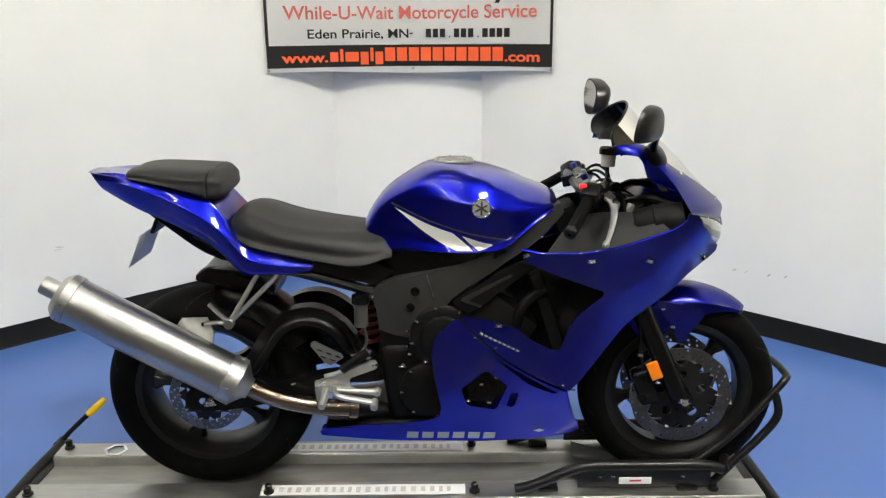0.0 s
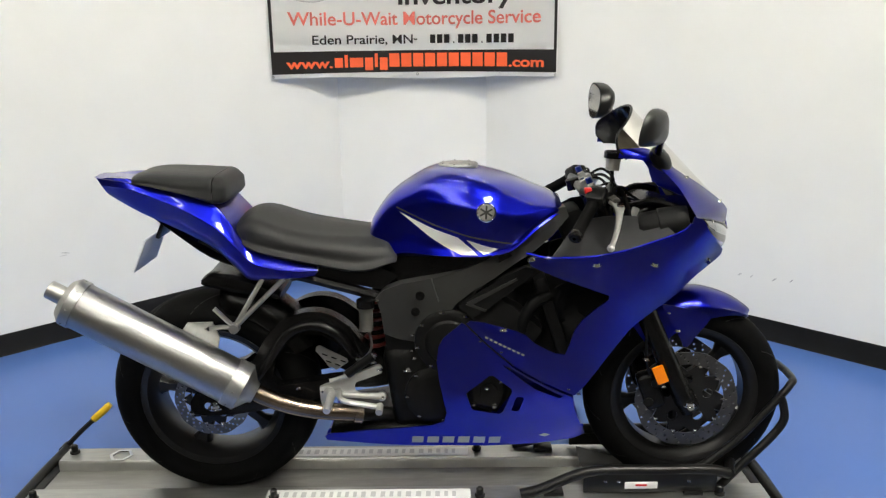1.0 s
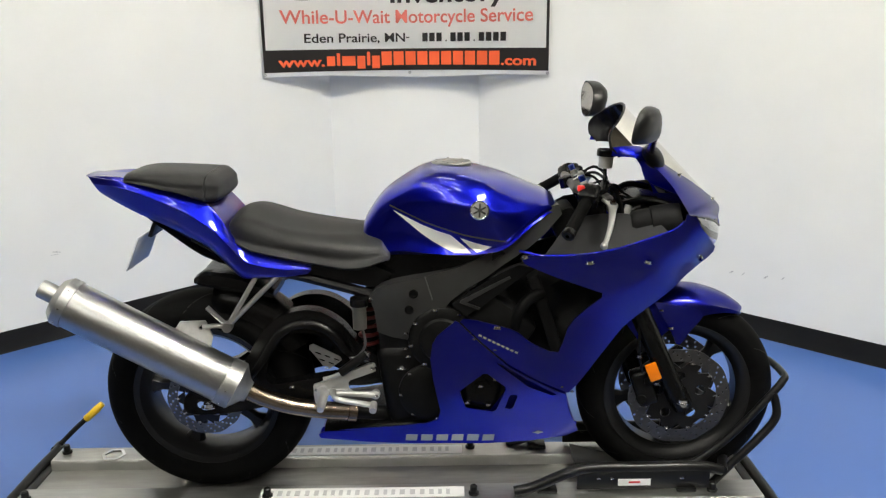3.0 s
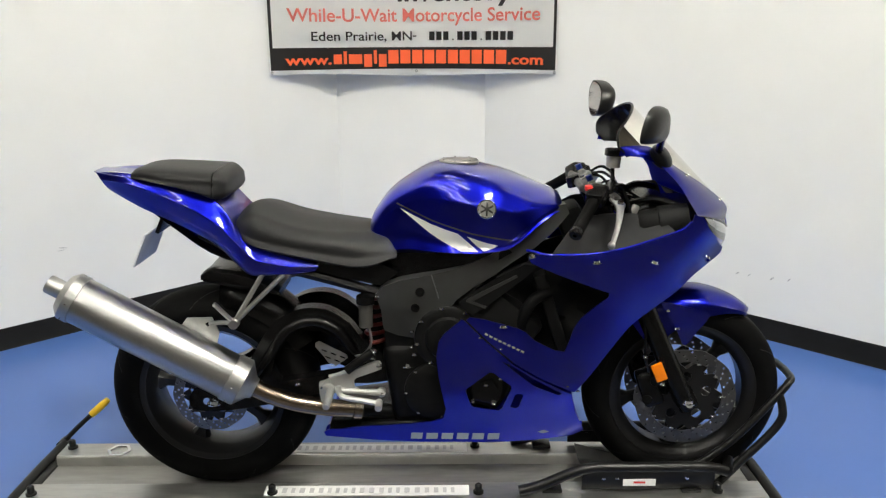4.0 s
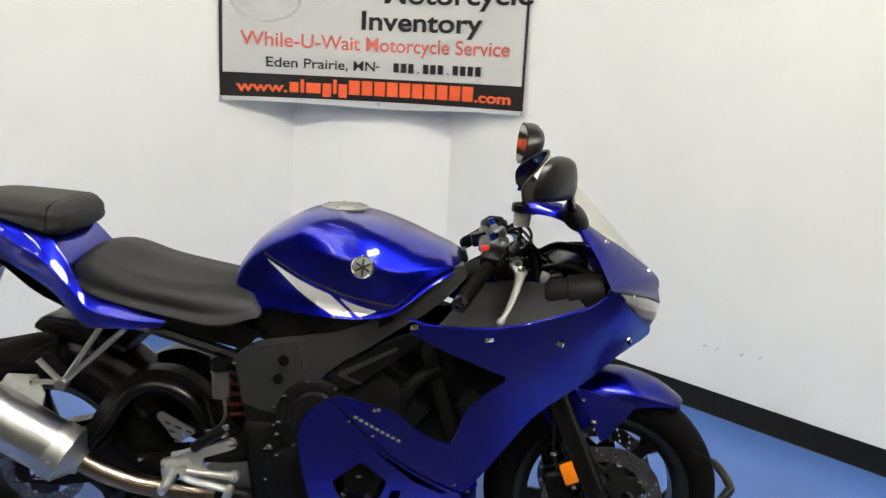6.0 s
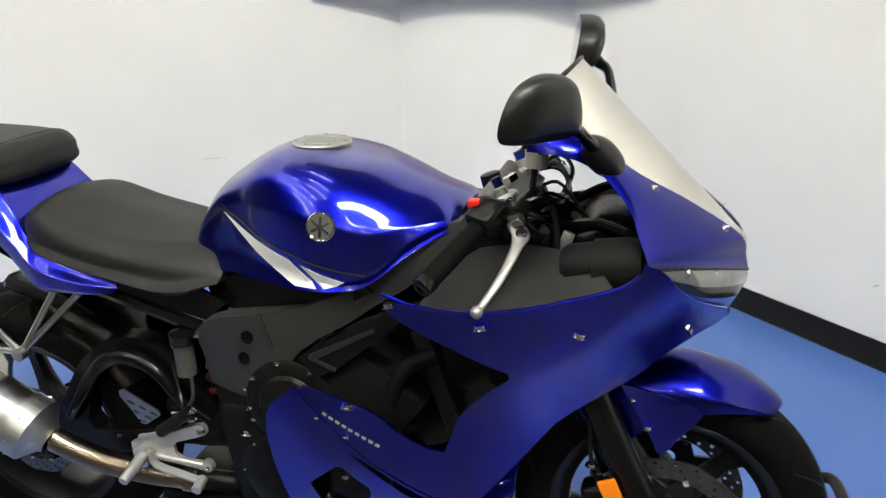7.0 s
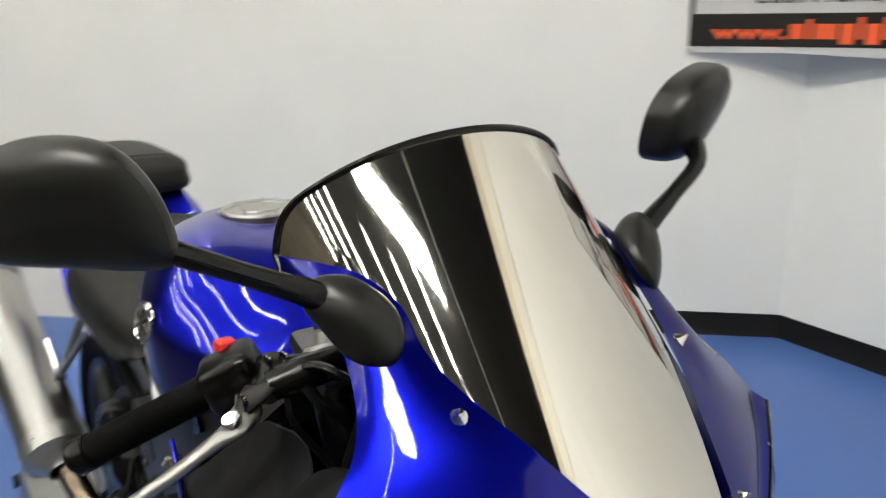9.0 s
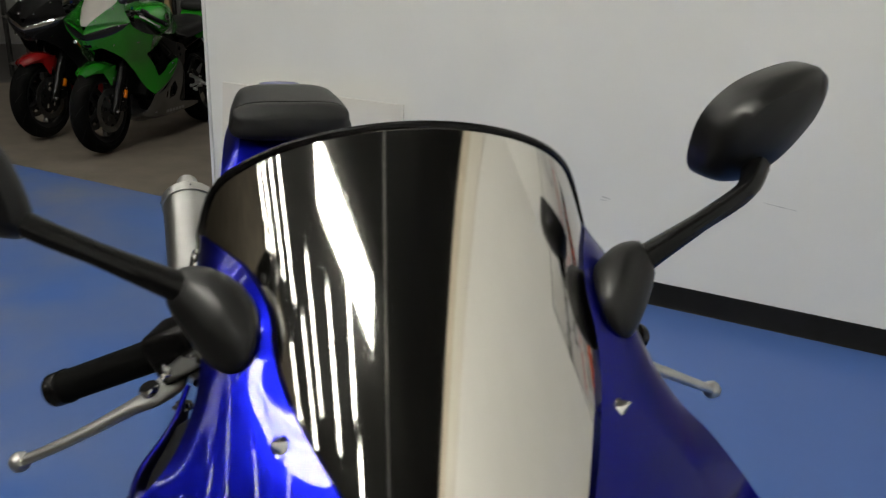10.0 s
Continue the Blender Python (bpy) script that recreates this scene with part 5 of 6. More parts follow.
for s in (-1, 1):
    part("mudguard_leaf", panel([(1.310, 0.672), (1.340, 0.668), (1.370, 0.661), (1.410, 0.653), (1.446, 0.642), (1.458, 0.630), (1.446, 0.610), (1.430, 0.590), (1.414, 0.568), (1.402, 0.548), (1.392, 0.538), (1.382, 0.541), (1.373, 0.562), (1.358, 0.592), (1.342, 0.619), (1.324, 0.648)], lambda x, z: 0.086 + 0.02 * (0.66 - z), 0.004, (), 0.025, s), BLUE, fen)
    bolt((1.362, s * 0.0885, 0.590), (0, s, 0), fen, 1.2)
    bolt((1.333, s * 0.0885, 0.645), (0, s, 0), fen, 0.8)

# --- fairings ---
FF = field([(0.905, 0.850, 0.208), (0.921, 0.842, 0.212), (1.090, 0.838, 0.251), (1.248, 0.834, 0.231), (1.412, 0.820, 0.146), (1.341, 0.955, 0.246), (1.300, 0.925, 0.250), (1.163, 0.875, 0.252), (0.954, 0.850, 0.220),
            (0.844, 0.650, 0.242), (0.780, 0.620, 0.242), (0.670, 0.560, 0.222), (0.690, 0.400, 0.200), (0.820, 0.470, 0.228), (0.950, 0.520, 0.238), (1.050, 0.440, 0.205), (1.080, 0.310, 0.150), (0.760, 0.320, 0.172), (0.950, 0.330, 0.174), (0.330, 0.280, 0.140), (0.500, 0.300, 0.160), (0.500, 0.256, 0.150), (0.800, 0.256, 0.158), (1.060, 0.268, 0.136), (0.640, 0.330, 0.176),
            (1.110, 0.500, 0.178), (1.230, 0.650, 0.160), (1.330, 0.730, 0.160), (1.130, 0.735, 0.222), (1.020, 0.590, 0.224), (1.250, 0.760, 0.203), (1.040, 0.782, 0.226), (1.100, 0.815, 0.247), (1.468, 0.800, 0.058), (1.390, 0.775, 0.125), (1.430, 0.850, 0.145), (1.478, 0.836, 0.078), (1.452, 0.860, 0.130), (1.422, 0.888, 0.180), (1.392, 0.922, 0.222)], 3e-4)
UP = [(1.342, 0.968), (1.338, 0.948), (1.320, 0.932), (1.290, 0.918), (1.230, 0.898), (1.163, 0.877), (1.080, 0.862), (1.000, 0.853), (0.966, 0.850), (0.945, 0.850), (0.926, 0.850), (0.912, 0.838), (0.920, 0.825), (0.945, 0.814), (1.010, 0.788), (1.080, 0.764), (1.132, 0.744), (1.132, 0.730), (1.100, 0.704), (1.060, 0.668), (1.041, 0.641), (1.028, 0.600), (1.016, 0.572), (0.990, 0.578), (0.960, 0.594), (0.930, 0.612), (0.905, 0.636), (0.880, 0.648), (0.837, 0.660), (0.790, 0.672), (0.752, 0.676), (0.742, 0.668), (0.800, 0.612), (0.880, 0.542), (0.960, 0.490), (1.050, 0.440), (1.062, 0.450), (1.085, 0.470), (1.113, 0.500), (1.160, 0.560), (1.205, 0.620), (1.233, 0.645), (1.285, 0.688), (1.335, 0.726), (1.385, 0.762), (1.430, 0.788), (1.466, 0.800), (1.482, 0.814), (1.478, 0.836), (1.452, 0.860), (1.422, 0.888), (1.392, 0.922), (1.370, 0.958)]
LO = [(0.738, 0.664), (0.728, 0.668), (0.716, 0.656), (0.700, 0.642), (0.678, 0.622), (0.664, 0.596), (0.658, 0.550), (0.664, 0.490), (0.676, 0.420), (0.684, 0.378), (0.676, 0.345), (0.640, 0.330), (0.540, 0.316), (0.420, 0.300), (0.335, 0.288), (0.316, 0.276), (0.322, 0.262), (0.450, 0.256), (0.600, 0.254), (0.800, 0.254), (0.950, 0.258), (1.060, 0.268), (1.094, 0.282), (1.086, 0.306), (1.075, 0.330), (1.062, 0.360), (1.050, 0.400), (1.044, 0.432), (0.958, 0.484), (0.878, 0.536), (0.798, 0.606)]
PENT = [(0.740, 0.448), (0.748, 0.458), (0.806, 0.512), (0.818, 0.512), (0.868, 0.470), (0.870, 0.458), (0.846, 0.384), (0.836, 0.376), (0.764, 0.388), (0.756, 0.394)]
SLOT = [(0.880, 0.432), (0.884, 0.440), (0.902, 0.440), (0.904, 0.430), (0.894, 0.392), (0.886, 0.386), (0.870, 0.390)]
GILL = [(0.842, 0.548), (0.862, 0.540), (0.960, 0.474), (1.016, 0.437), (1.004, 0.434), (0.935, 0.468), (0.868, 0.526)]
for s in (-1, 1):
    uf = part("side_fairing", panel(UP, FF, 0.004, (), 0.016, s), BLUE, bike, "deep blue metallic side fairing")
    edge_line = [(0.905, 0.861), (0.930, 0.857), (0.954, 0.852), (1.000, 0.853), (1.080, 0.862), (1.163, 0.877), (1.230, 0.898), (1.290, 0.918), (1.320, 0.932), (1.337, 0.948)]
    part("rolled_edge", tube([(x, s * (FF(x, z) - 0.002), z) for x, z in edge_line], 0.0035, 8, 4), BLUE, uf)
    lf = part("lower_fairing", panel(LO, lambda x, z: FF(x, z) - 0.004, 0.004, [PENT, SLOT, GILL], 0.016, s), BLUE, bike, "deep blue metallic lower fairing with cut-outs")
    for x, z in ((0.921, 0.842), (1.090, 0.838), (1.248, 0.834), (1.412, 0.820), (0.844, 0.650)):
        p0, px, pz = FF(x, z), FF(x + 0.01, z), FF(x, z + 0.01)
        nrm = Vector((-(px - p0) / 0.01, 1, -(pz - p0) / 0.01)).normalized()
        bolt((x, s * (p0 + 0.0005), z), (nrm.x, s * nrm.y, nrm.z), uf, 1.45)
    for x, z in ((0.780, 0.618), (0.838, 0.588), (1.030, 0.462), (1.062, 0.440)):
        bolt((x, s * (FF(x, z) - 0.001), z), (0, s, 0), lf, 0.6)
    # silver script as plain slanted bars
    for i in range(9):
        x = 0.792 + i * 0.0125
        z = 0.630 - i * 0.0062
        part("script_bar", panel([(x, z), (x + 0.008, z - 0.004), (x + 0.0105, z + 0.0005), (x + 0.0025, z + 0.0045)], lambda u, v: FF(u, v) + 0.0012, 0.001, (), 0.02, s), SILVERD, uf)
# belly pan
belly = part("belly_pan", body([
    (0.318, ((0, 0.262), (0.086, 0.268), (0.114, 0.275), (0.110, 0.262), (0, 0.240))),
    (0.345, ((0, 0.262), (0.086, 0.275), (0.120, 0.298), (0.116, 0.250), (0, 0.222))),
    (0.500, ((0, 0.262), (0.095, 0.285), (0.133, 0.308), (0.125, 0.250), (0, 0.205))),
    (0.700, ((0, 0.262), (0.103, 0.290), (0.146, 0.322), (0.129, 0.252), (0, 0.200))),
    (0.900, ((0, 0.262), (0.103, 0.290), (0.148, 0.322), (0.127, 0.256), (0, 0.205))),
    (1.040, ((0, 0.270), (0.095, 0.292), (0.136, 0.318), (0.114, 0.268), (0, 0.230))),
    (1.090, ((0, 0.285), (0.086, 0.295), (0.120, 0.308), (0.103, 0.282), (0, 0.262))),
], 4, 3), BLUE, bike, "deep blue belly pan")
# Added black cover stands in for the dark recess under the engine.
part("belly_tray", body([(0.335, ((0, 0.300), (0.10, 0.300), (0.128, 0.298), (0.120, 0.280))), (0.50, ((0, 0.318), (0.11, 0.318), (0.143, 0.315), (0.130, 0.290))), (0.66, ((0, 0.330), (0.11, 0.330), (0.150, 0.326), (0.140, 0.300)))], 3, 2), BLACK, bike, "black cover added over the belly pan's bright top")


def belly_out(x, z):
    return FF(x, z) - 0.0024


for s in (-1, 1):
    for i in range(6):
        x = 0.578 + i * 0.0455
        part("name_bar", panel([(x, 0.266), (x + 0.034, 0.266), (x + 0.037, 0.288), (x + 0.003, 0.288)], lambda u, v: belly_out(u, v), 0.001, (), 0.03, s), SILVERD, bike)
    part("small_mark", panel([(0.955, 0.290), (0.972, 0.284), (0.988, 0.290), (0.972, 0.297)], belly_out, 0.0012, (), 0.03, s), SILVERD, bike)

# the screen is part of a cylinder laid back at 45 degrees
SLOPE, OUTWARD = Vector((-0.7007, 0, 0.7134)), Vector((0.7134, 0, 0.7007))


def screen_at(w, along, proud=0.0):
    """A point of the screen: w from -1 to 1 across, metres up along the slope."""
    return tuple(Vector((1.490, 0.172 * w, 0.952)) + SLOPE * along - OUTWARD * (0.075 * w * w + 0.040 * abs(w) ** 6 - proud))


# nose: upper cowl between the cockpit edge, the screen and the headlights
for s in (-1, 1):
    ENDS = (((1.150, 0.176, 1.114), screen_at(1.0, 0.368, 0.004), 0.001), ((1.212, 0.178, 1.108), screen_at(0.89, 0.334, 0.004), 0.004), ((1.254, 0.173, 1.090), screen_at(0.80, 0.308, 0.004), 0.006), ((1.275, 0.175, 1.074), screen_at(0.728, 0.270, 0.004), 0.006), ((1.299, 0.183, 1.050), screen_at(0.720, 0.232, 0.004), 0.006), ((1.317, 0.198, 1.027), screen_at(0.660, 0.188, 0.004), 0.006), ((1.328, 0.220, 1.005), screen_at(0.480, 0.112, 0.004), 0.007),
            ((1.343, 0.243, 0.976), screen_at(0.190, 0.000, 0.004), 0.009), ((1.348, 0.250, 0.966), (1.506, 0.000, 0.905), 0.011), ((1.366, 0.2495, 0.962), (1.512, 0.000, 0.880), 0.012))
    NOSE = []
    for e0, e1, bulge in ENDS:
        row = []
        for k in range(5):
            f = k / 4
            h = 4 * f * (1 - f) * bulge
            row.append((e0[0] + (e1[0] - e0[0]) * f + 0.66 * h, e0[1] + (e1[1] - e0[1]) * f + 0.62 * h, e0[2] + (e1[2] - e0[2]) * f + 0.45 * h))
        NOSE.append(row)
    bm = skin([[(x, s * y, z) for x, y, z in r] for r in NOSE], 5, 6)
    bmesh.ops.solidify(bm, geom=bm.faces[:], thickness=0.003)
    cowl = part("nose_cowl", bm, BLUE, bike, "deep blue metallic nose cowl")
    for p, nn in (((1.345, 0.1235, 1.048), (0.58, 0.50, 0.64)), ((1.459, 0.062, 0.968), (0.70, 0.30, 0.65))):
        b = part("screen_spike", lathe([(0, 0.007), (0.004, 0.007), (0.006, 0.005), (0.014, 0.0006)], (p[0], s * p[1], p[2]), (nn[0], s * nn[1], nn[2]), 12), CHROME, cowl, "pointed chrome screen bolt")
    # headlight: grey upper lens, dark lower lens
    TOPE = [(x - 0.001, y, z - 0.002) for x, y, z in NOSE[-1]]
    MIDE = [(1.386, 0.224, 0.930), (1.428, 0.172, 0.896), (1.465, 0.110, 0.872), (1.496, 0.050, 0.856), (1.508, 0.003, 0.848)]
    BOTE = [(1.400, 0.200, 0.898), (1.428, 0.145, 0.852), (1.455, 0.085, 0.822), (1.474, 0.035, 0.803), (1.480, 0.003, 0.798)]
    LOWE = [tuple(a + 0.15 * (b - a) for a, b in zip(p, q)) for p, q in zip(MIDE, BOTE)]     # lower border of the lens
    BAND = [tuple(a + 0.60 * (b - a) for a, b in zip(p, q)) for p, q in zip(TOPE, LOWE)]     # where the dark part begins
    up = lambda a, b, t: [(p[0] + (q[0] - p[0]) * t, s * (p[1] + (q[1] - p[1]) * t), p[2] + (q[2] - p[2]) * t) for p, q in zip(a, b)]
    bulge = lambda r, k: [(x + k, y, z) for x, y, z in r]
    hl = part("headlight", skin([up(TOPE, BAND, 0), bulge(up(TOPE, BAND, 0.5), 0.004), bulge(up(TOPE, BAND, 1), 0.003)], 4, 6), LENS, bike, "smoky grey headlight lens")
    part("lower_lens", skin([bulge(up(BAND, LOWE, 0), 0.003), bulge(up(BAND, LOWE, 0.5), 0.002), up(BAND, LOWE, 1)], 4, 6), LENSD, hl, "dark lower headlight lens")
    part("lens_gasket", tube([(x + 0.001, s * y, z + 0.001) for x, y, z in TOPE], 0.0022, 6, 4), BLACK, hl, "black rubber gasket")
    # Darker copy of the lens colour paints the dim bowl behind it.
    part("outer_lens", skin([[(p[0] + 0.0022, p[1], p[2]) for p in bulge(up(TOPE, BAND, k), 0.004 * min(1.0, 2 * k))[:2]] for k in (0.06, 0.5, 1.0)], 4, 6), LENSM, hl, "shaded outer part of the lens")
    # Chrome studs stand in for glints inside the lens.
    for p in ((1.398, 0.196, 0.942), (1.443, 0.122, 0.914)):
        part("bulb_glint", lathe([(0, 0.0), (0, 0.005), (0.003, 0.006), (0.006, 0.004), (0.007, 0)], (p[0] + 0.004, s * p[1], p[2]), (0.8, s * 0.5, 0.1), 12), CHROME, hl)
    # chin under the lens
    CH1 = [(1.405, s * 0.168, 0.845), (1.416, s * 0.132, 0.822), (1.436, s * 0.085, 0.800), (1.455, s * 0.035, 0.784), (1.466, s * 0.0, 0.778)]
    part("chin", skin([up(LOWE, LOWE, 0), up(BOTE, BOTE, 0), CH1], 3, 6), BLUE, bike)
part("ram_duct", block((0.05, 0.055, 0.035), Matrix.Translation((1.462, 0, 0.812)), 0.008), BLACK, bike, "black air intake between the lenses")

# windscreen, mirrored outside, black inside
SCR = []
for k in np.linspace(0, 1, 13):
    row = []
    for u in np.sin(np.linspace(-1, 1, 21) * math.pi / 2):
        w = abs(float(u))
        lo = float(np.interp(w, (0, 0.2, 0.3, 0.45, 0.6, 0.7, 0.75, 0.8, 0.9, 1.0), (-0.020, -0.012, 0.015, 0.075, 0.135, 0.185, 0.215, 0.255, 0.300, 0.335)))   # lower border, under the cowl
        hi = 0.400 - 0.030 * max(0.0, (w - 0.90) / 0.10) ** 2.2   # straight top cut with rounded corners
        row.append(screen_at(float(u), lo + (hi - lo) * float(k)))
    SCR.append(row)
bm = skin(SCR, 3, 3)
screen = part("windscreen", bm, MIRROR, bike, "chrome-mirrored bubble windscreen")
bm = bmesh.new()
bm.from_mesh(screen.data)
bmesh.ops.transform(bm, matrix=Matrix.Translation(off), verts=bm.verts)
bm.normal_update()
flip = -1 if sum((f.normal.x for f in bm.faces)) > 0 else 1
for v in bm.verts:
    v.co += v.normal * 0.003 * flip
part("screen_lining", bm, mat("glossy_black", (0.006, 0.006, 0.007), 0.15, vary=0), screen, "black inner face of the screen")
edge = [Vector(p) for p in SCR[-1]]
side_r = [Vector(r[0]) for r in SCR]
side_l = [Vector(r[-1]) for r in SCR]
part("screen_edge", tube(side_r[:-1] + edge + side_l[-2::-1], 0.0035, 8, 2), BLACK, screen, "black rubber edge")

# mirrors on stalks
for s in (-1, 1):
    mr = part("mirror", tube([(1.254, s * 0.166, 1.116), (1.252, s * 0.188, 1.131), (1.243, s * 0.240, 1.156), (1.232, s * 0.288, 1.179), (1.208, s * 0.312, 1.194)], [0.015, 0.0115, 0.0085, 0.0092, 0.0130], 12), BLACK, bike, "black mirror on a stalk")
    part("stalk_ridge", tube([(1.259, s * 0.192, 1.133), (1.250, s * 0.240, 1.157), (1.240, s * 0.288, 1.179)], 0.003, 6), BLACK, mr)
    FOOT = (((1.272, 0.142, 1.090), (0.012, 0.018)), ((1.270, 0.148, 1.097), (0.025, 0.032)), ((1.266, 0.158, 1.107), (0.027, 0.034)), ((1.260, 0.172, 1.121), (0.023, 0.028)), ((1.252, 0.188, 1.131), (0.014, 0.015)), ((1.251, 0.190, 1.132), (0.002, 0.002)))
    e1, e2 = Vector((0.90, 0.0, -0.44)), Vector((0.30, -0.55, 0.70)).normalized()
    rows = []
    for c, r in FOOT:
        ring = [Vector(c) + e1 * (r[1] * math.cos(a)) + e2 * (r[0] * math.sin(a)) for a in np.linspace(0, 2 * math.pi, 14, False)]
        rows.append([(v.x, s * v.y, v.z) for v in ring])
    part("mirror_foot", skin(rows, 4, 2, True, True), SHELL, mr, "black rubber mirror foot")
    # shell: outline across the bike, domed forward and swept back towards the tip
    if s < 0:
        OUTL = [(0.280, 1.180), (0.290, 1.164), (0.340, 1.166), (0.388, 1.172), (0.403, 1.188), (0.398, 1.220), (0.382, 1.246), (0.350, 1.258), (0.314, 1.252), (0.291, 1.222)]
        cy, cz, sweep, lean, bx, deep = 0.345, 1.213, 0.62, 0.12, 1.190, ((0.93, 0.004), (1.0, 0.0), (1.0, 0.008), (0.955, 0.016), (0.84, 0.026), (0.60, 0.034), (0.26, 0.037), (0.02, 0.0375))
    else:
        OUTL = [(0.266, 1.203), (0.275, 1.182), (0.302, 1.173), (0.335, 1.180), (0.364, 1.206), (0.388, 1.243), (0.388, 1.270), (0.370, 1.283), (0.330, 1.277), (0.294, 1.262), (0.270, 1.236)]
        cy, cz, sweep, lean, bx, deep = 0.325, 1.230, 0.20, 0.22, 1.163, ((0.93, 0.004), (1.0, 0.0), (1.0, 0.012), (0.985, 0.026), (0.92, 0.038), (0.70, 0.050), (0.30, 0.056), (0.02, 0.057))
    ol = spline([(0, y, z) for y, z in OUTL], 4, True)
    base = lambda y, z: bx + sweep * (cy - y) + lean * (z - cz)
    rows = []
    for k, (sc, fx) in enumerate(deep):
        rows.append([Vector((base(cy + (p.y - cy) * sc, cz + (p.z - cz) * sc) + fx, s * (cy + (p.y - cy) * sc), cz + (p.z - cz) * sc)) for p in ol])
    part("shell", grid(bmesh.new(), rows, True, True), SHELL, mr, "black mirror shell")
    rows = [[Vector((base(cy + (p.y - cy) * sc, cz + (p.z - cz) * sc) - 0.001, s * (cy + (p.y - cy) * sc), cz + (p.z - cz) * sc)) for p in ol] for sc in (0.91, 0.5, 0.02)]
    part("mirror_glass", grid(bmesh.new(), rows, True), MIRROR, mr, "mirror glass")

# handlebars
for s in (-1, 1):
    gi, ge = Vector((1.084, s * 0.210, 1.000)), Vector((1.026, s * 0.314, 0.941))
    d = (ge - gi).normalized()
    hb = part("clip_on_bar", tube([(1.115, s * 0.112, 1.010), (1.112, s * 0.170, 1.016), tuple(gi), tuple(ge)], 0.011, 10, 4), BLACK, bike, "black clip-on handlebar")
    part("grip", tube([tuple(gi + d * 0.012), tuple(gi + d * 0.02), tuple(ge - d * 0.004), tuple(ge)], [0.018, 0.0165, 0.0165, 0.018], 16, 4), RUBBER, hb, "black rubber grip")
    part("bar_end", lathe([(0, 0.0), (0, 0.016), (0.003, 0.0175), (0.018, 0.0175), (0.022, 0.014), (0.022, 0.005)], ge, d, 18), BLACK, hb, "black bar end weight")
    sw = part("switch_block", block((0.050, 0.058, 0.052), Matrix.Translation(gi - d * 0.018) @ Vector((0, 1, 0)).rotation_difference(d).to_matrix().to_4x4(), 0.010, 3), BLACK, hb, "black switch housing")
    if s < 0:
        part("kill_switch", block((0.020, 0.020, 0.016), Matrix.Translation((1.069, s * 0.194, 1.030)), 0.004), RED, hb, "red kill switch")
    piv = Vector((1.142, s * 0.212, 0.993))
    fwd = 0.046 if s > 0 else 0.0
    LEVER = (((1.128, 0.196, 1.000), 0.007, 0.0060), ((1.142, 0.206, 0.995), 0.015, 0.0070), ((1.150 + fwd * 0.1, 0.220, 0.988 + fwd * 0.05), 0.0150, 0.0070), ((1.147 + fwd * 0.2, 0.238, 0.978 + fwd * 0.1), 0.0105, 0.0065), ((1.140 + fwd * 0.45, 0.268, 0.959 + fwd * 0.25), 0.0085, 0.0058), ((1.127 + fwd * 0.75, 0.306, 0.935 + fwd * 0.4), 0.0072, 0.0052), ((1.111 + fwd, 0.341, 0.913 + fwd * 0.5), 0.0060, 0.0050))
    lv = part("lever", blade([(Vector((c[0], s * c[1], c[2])), a, b) for c, a, b in LEVER]), CAST, hb, "bare aluminium hand lever")
    part("adjuster_dial", lathe([(-0.004, 0.0), (-0.004, 0.008), (-0.002, 0.0095), (0.006, 0.0095), (0.008, 0.008), (0.008, 0.0)], (1.151 + fwd * 0.1, s * 0.222, 0.992 + fwd * 0.05), (0.1, s * 0.35, 0.93), 12), CHROME, lv, "bright lever adjuster")
    part("lever_fork", blade([(Vector((1.132, s * 0.186, 1.012)), 0.016, 0.005), (Vector((1.140, s * 0.200, 1.006)), 0.013, 0.005), (Vector((1.146, s * 0.212, 1.000)), 0.008, 0.004)]), GREY, hb, "grey pivot fork")
    part("lever_ball", lathe([(-0.010, 0.0), (-0.008, 0.006), (-0.003, 0.0095), (0.003, 0.0095), (0.008, 0.006), (0.010, 0.0)], (1.108 + fwd, s * 0.346, 0.910 + fwd * 0.5), (0.3, s, -0.6), 14), CAST, lv)
    bolt(piv + Vector((0, 0, 0.010)), (0, 0, 1), lv, 1.2)
    perch = part("lever_perch", blade([(Vector((1.104, s * 0.160, 1.012)), 0.020, 0.018), (Vector((1.120, s * 0.172, 1.010)), 0.022, 0.016), (Vector((1.134, s * 0.190, 1.004)), 0.018, 0.011)]), BLACK, hb)
    for y in (0.160, 0.176):
        bolt((1.122, s * y, 1.027), (0.15, 0, 1), perch, 0.8)
cyl = part("master_cylinder", tube([(1.152, -0.098, 1.026), (1.146, -0.120, 1.022), (1.138, -0.150, 1.015), (1.132, -0.180, 1.008)], [0.012, 0.016, 0.017, 0.014], 14), BLACK, bike, "black front brake master cylinder")
part("banjo_bolt", lathe([(0, 0.011), (0.008, 0.011), (0.009, 0.007), (0.018, 0.007), (0.018, 0)], (1.152, -0.098, 1.026), (0.4, 0.9, 0.1), 6), STEEL, cyl)
part("brake_hose", tube([(1.160, -0.088, 1.024), (1.178, -0.098, 1.010), (1.192, -0.120, 0.975), (1.196, -0.138, 0.935), (1.190, -0.130, 0.890)], 0.0055, 8), RUBBER, cyl, "black brake hose")
part("switch_wire", tube([(1.140, -0.165, 1.000), (1.162, -0.172, 0.985), (1.180, -0.160, 0.962), (1.186, -0.140, 0.930)], 0.0035, 6), RUBBER, cyl)
part("fluid_pot", lathe([(-0.016, 0.0), (-0.016, 0.019), (0.018, 0.021), (0.018, 0)], (1.152, -0.090, 1.085), (0.05, 0, 1), 20), CLOUDY, bike, "cloudy brake fluid pot")
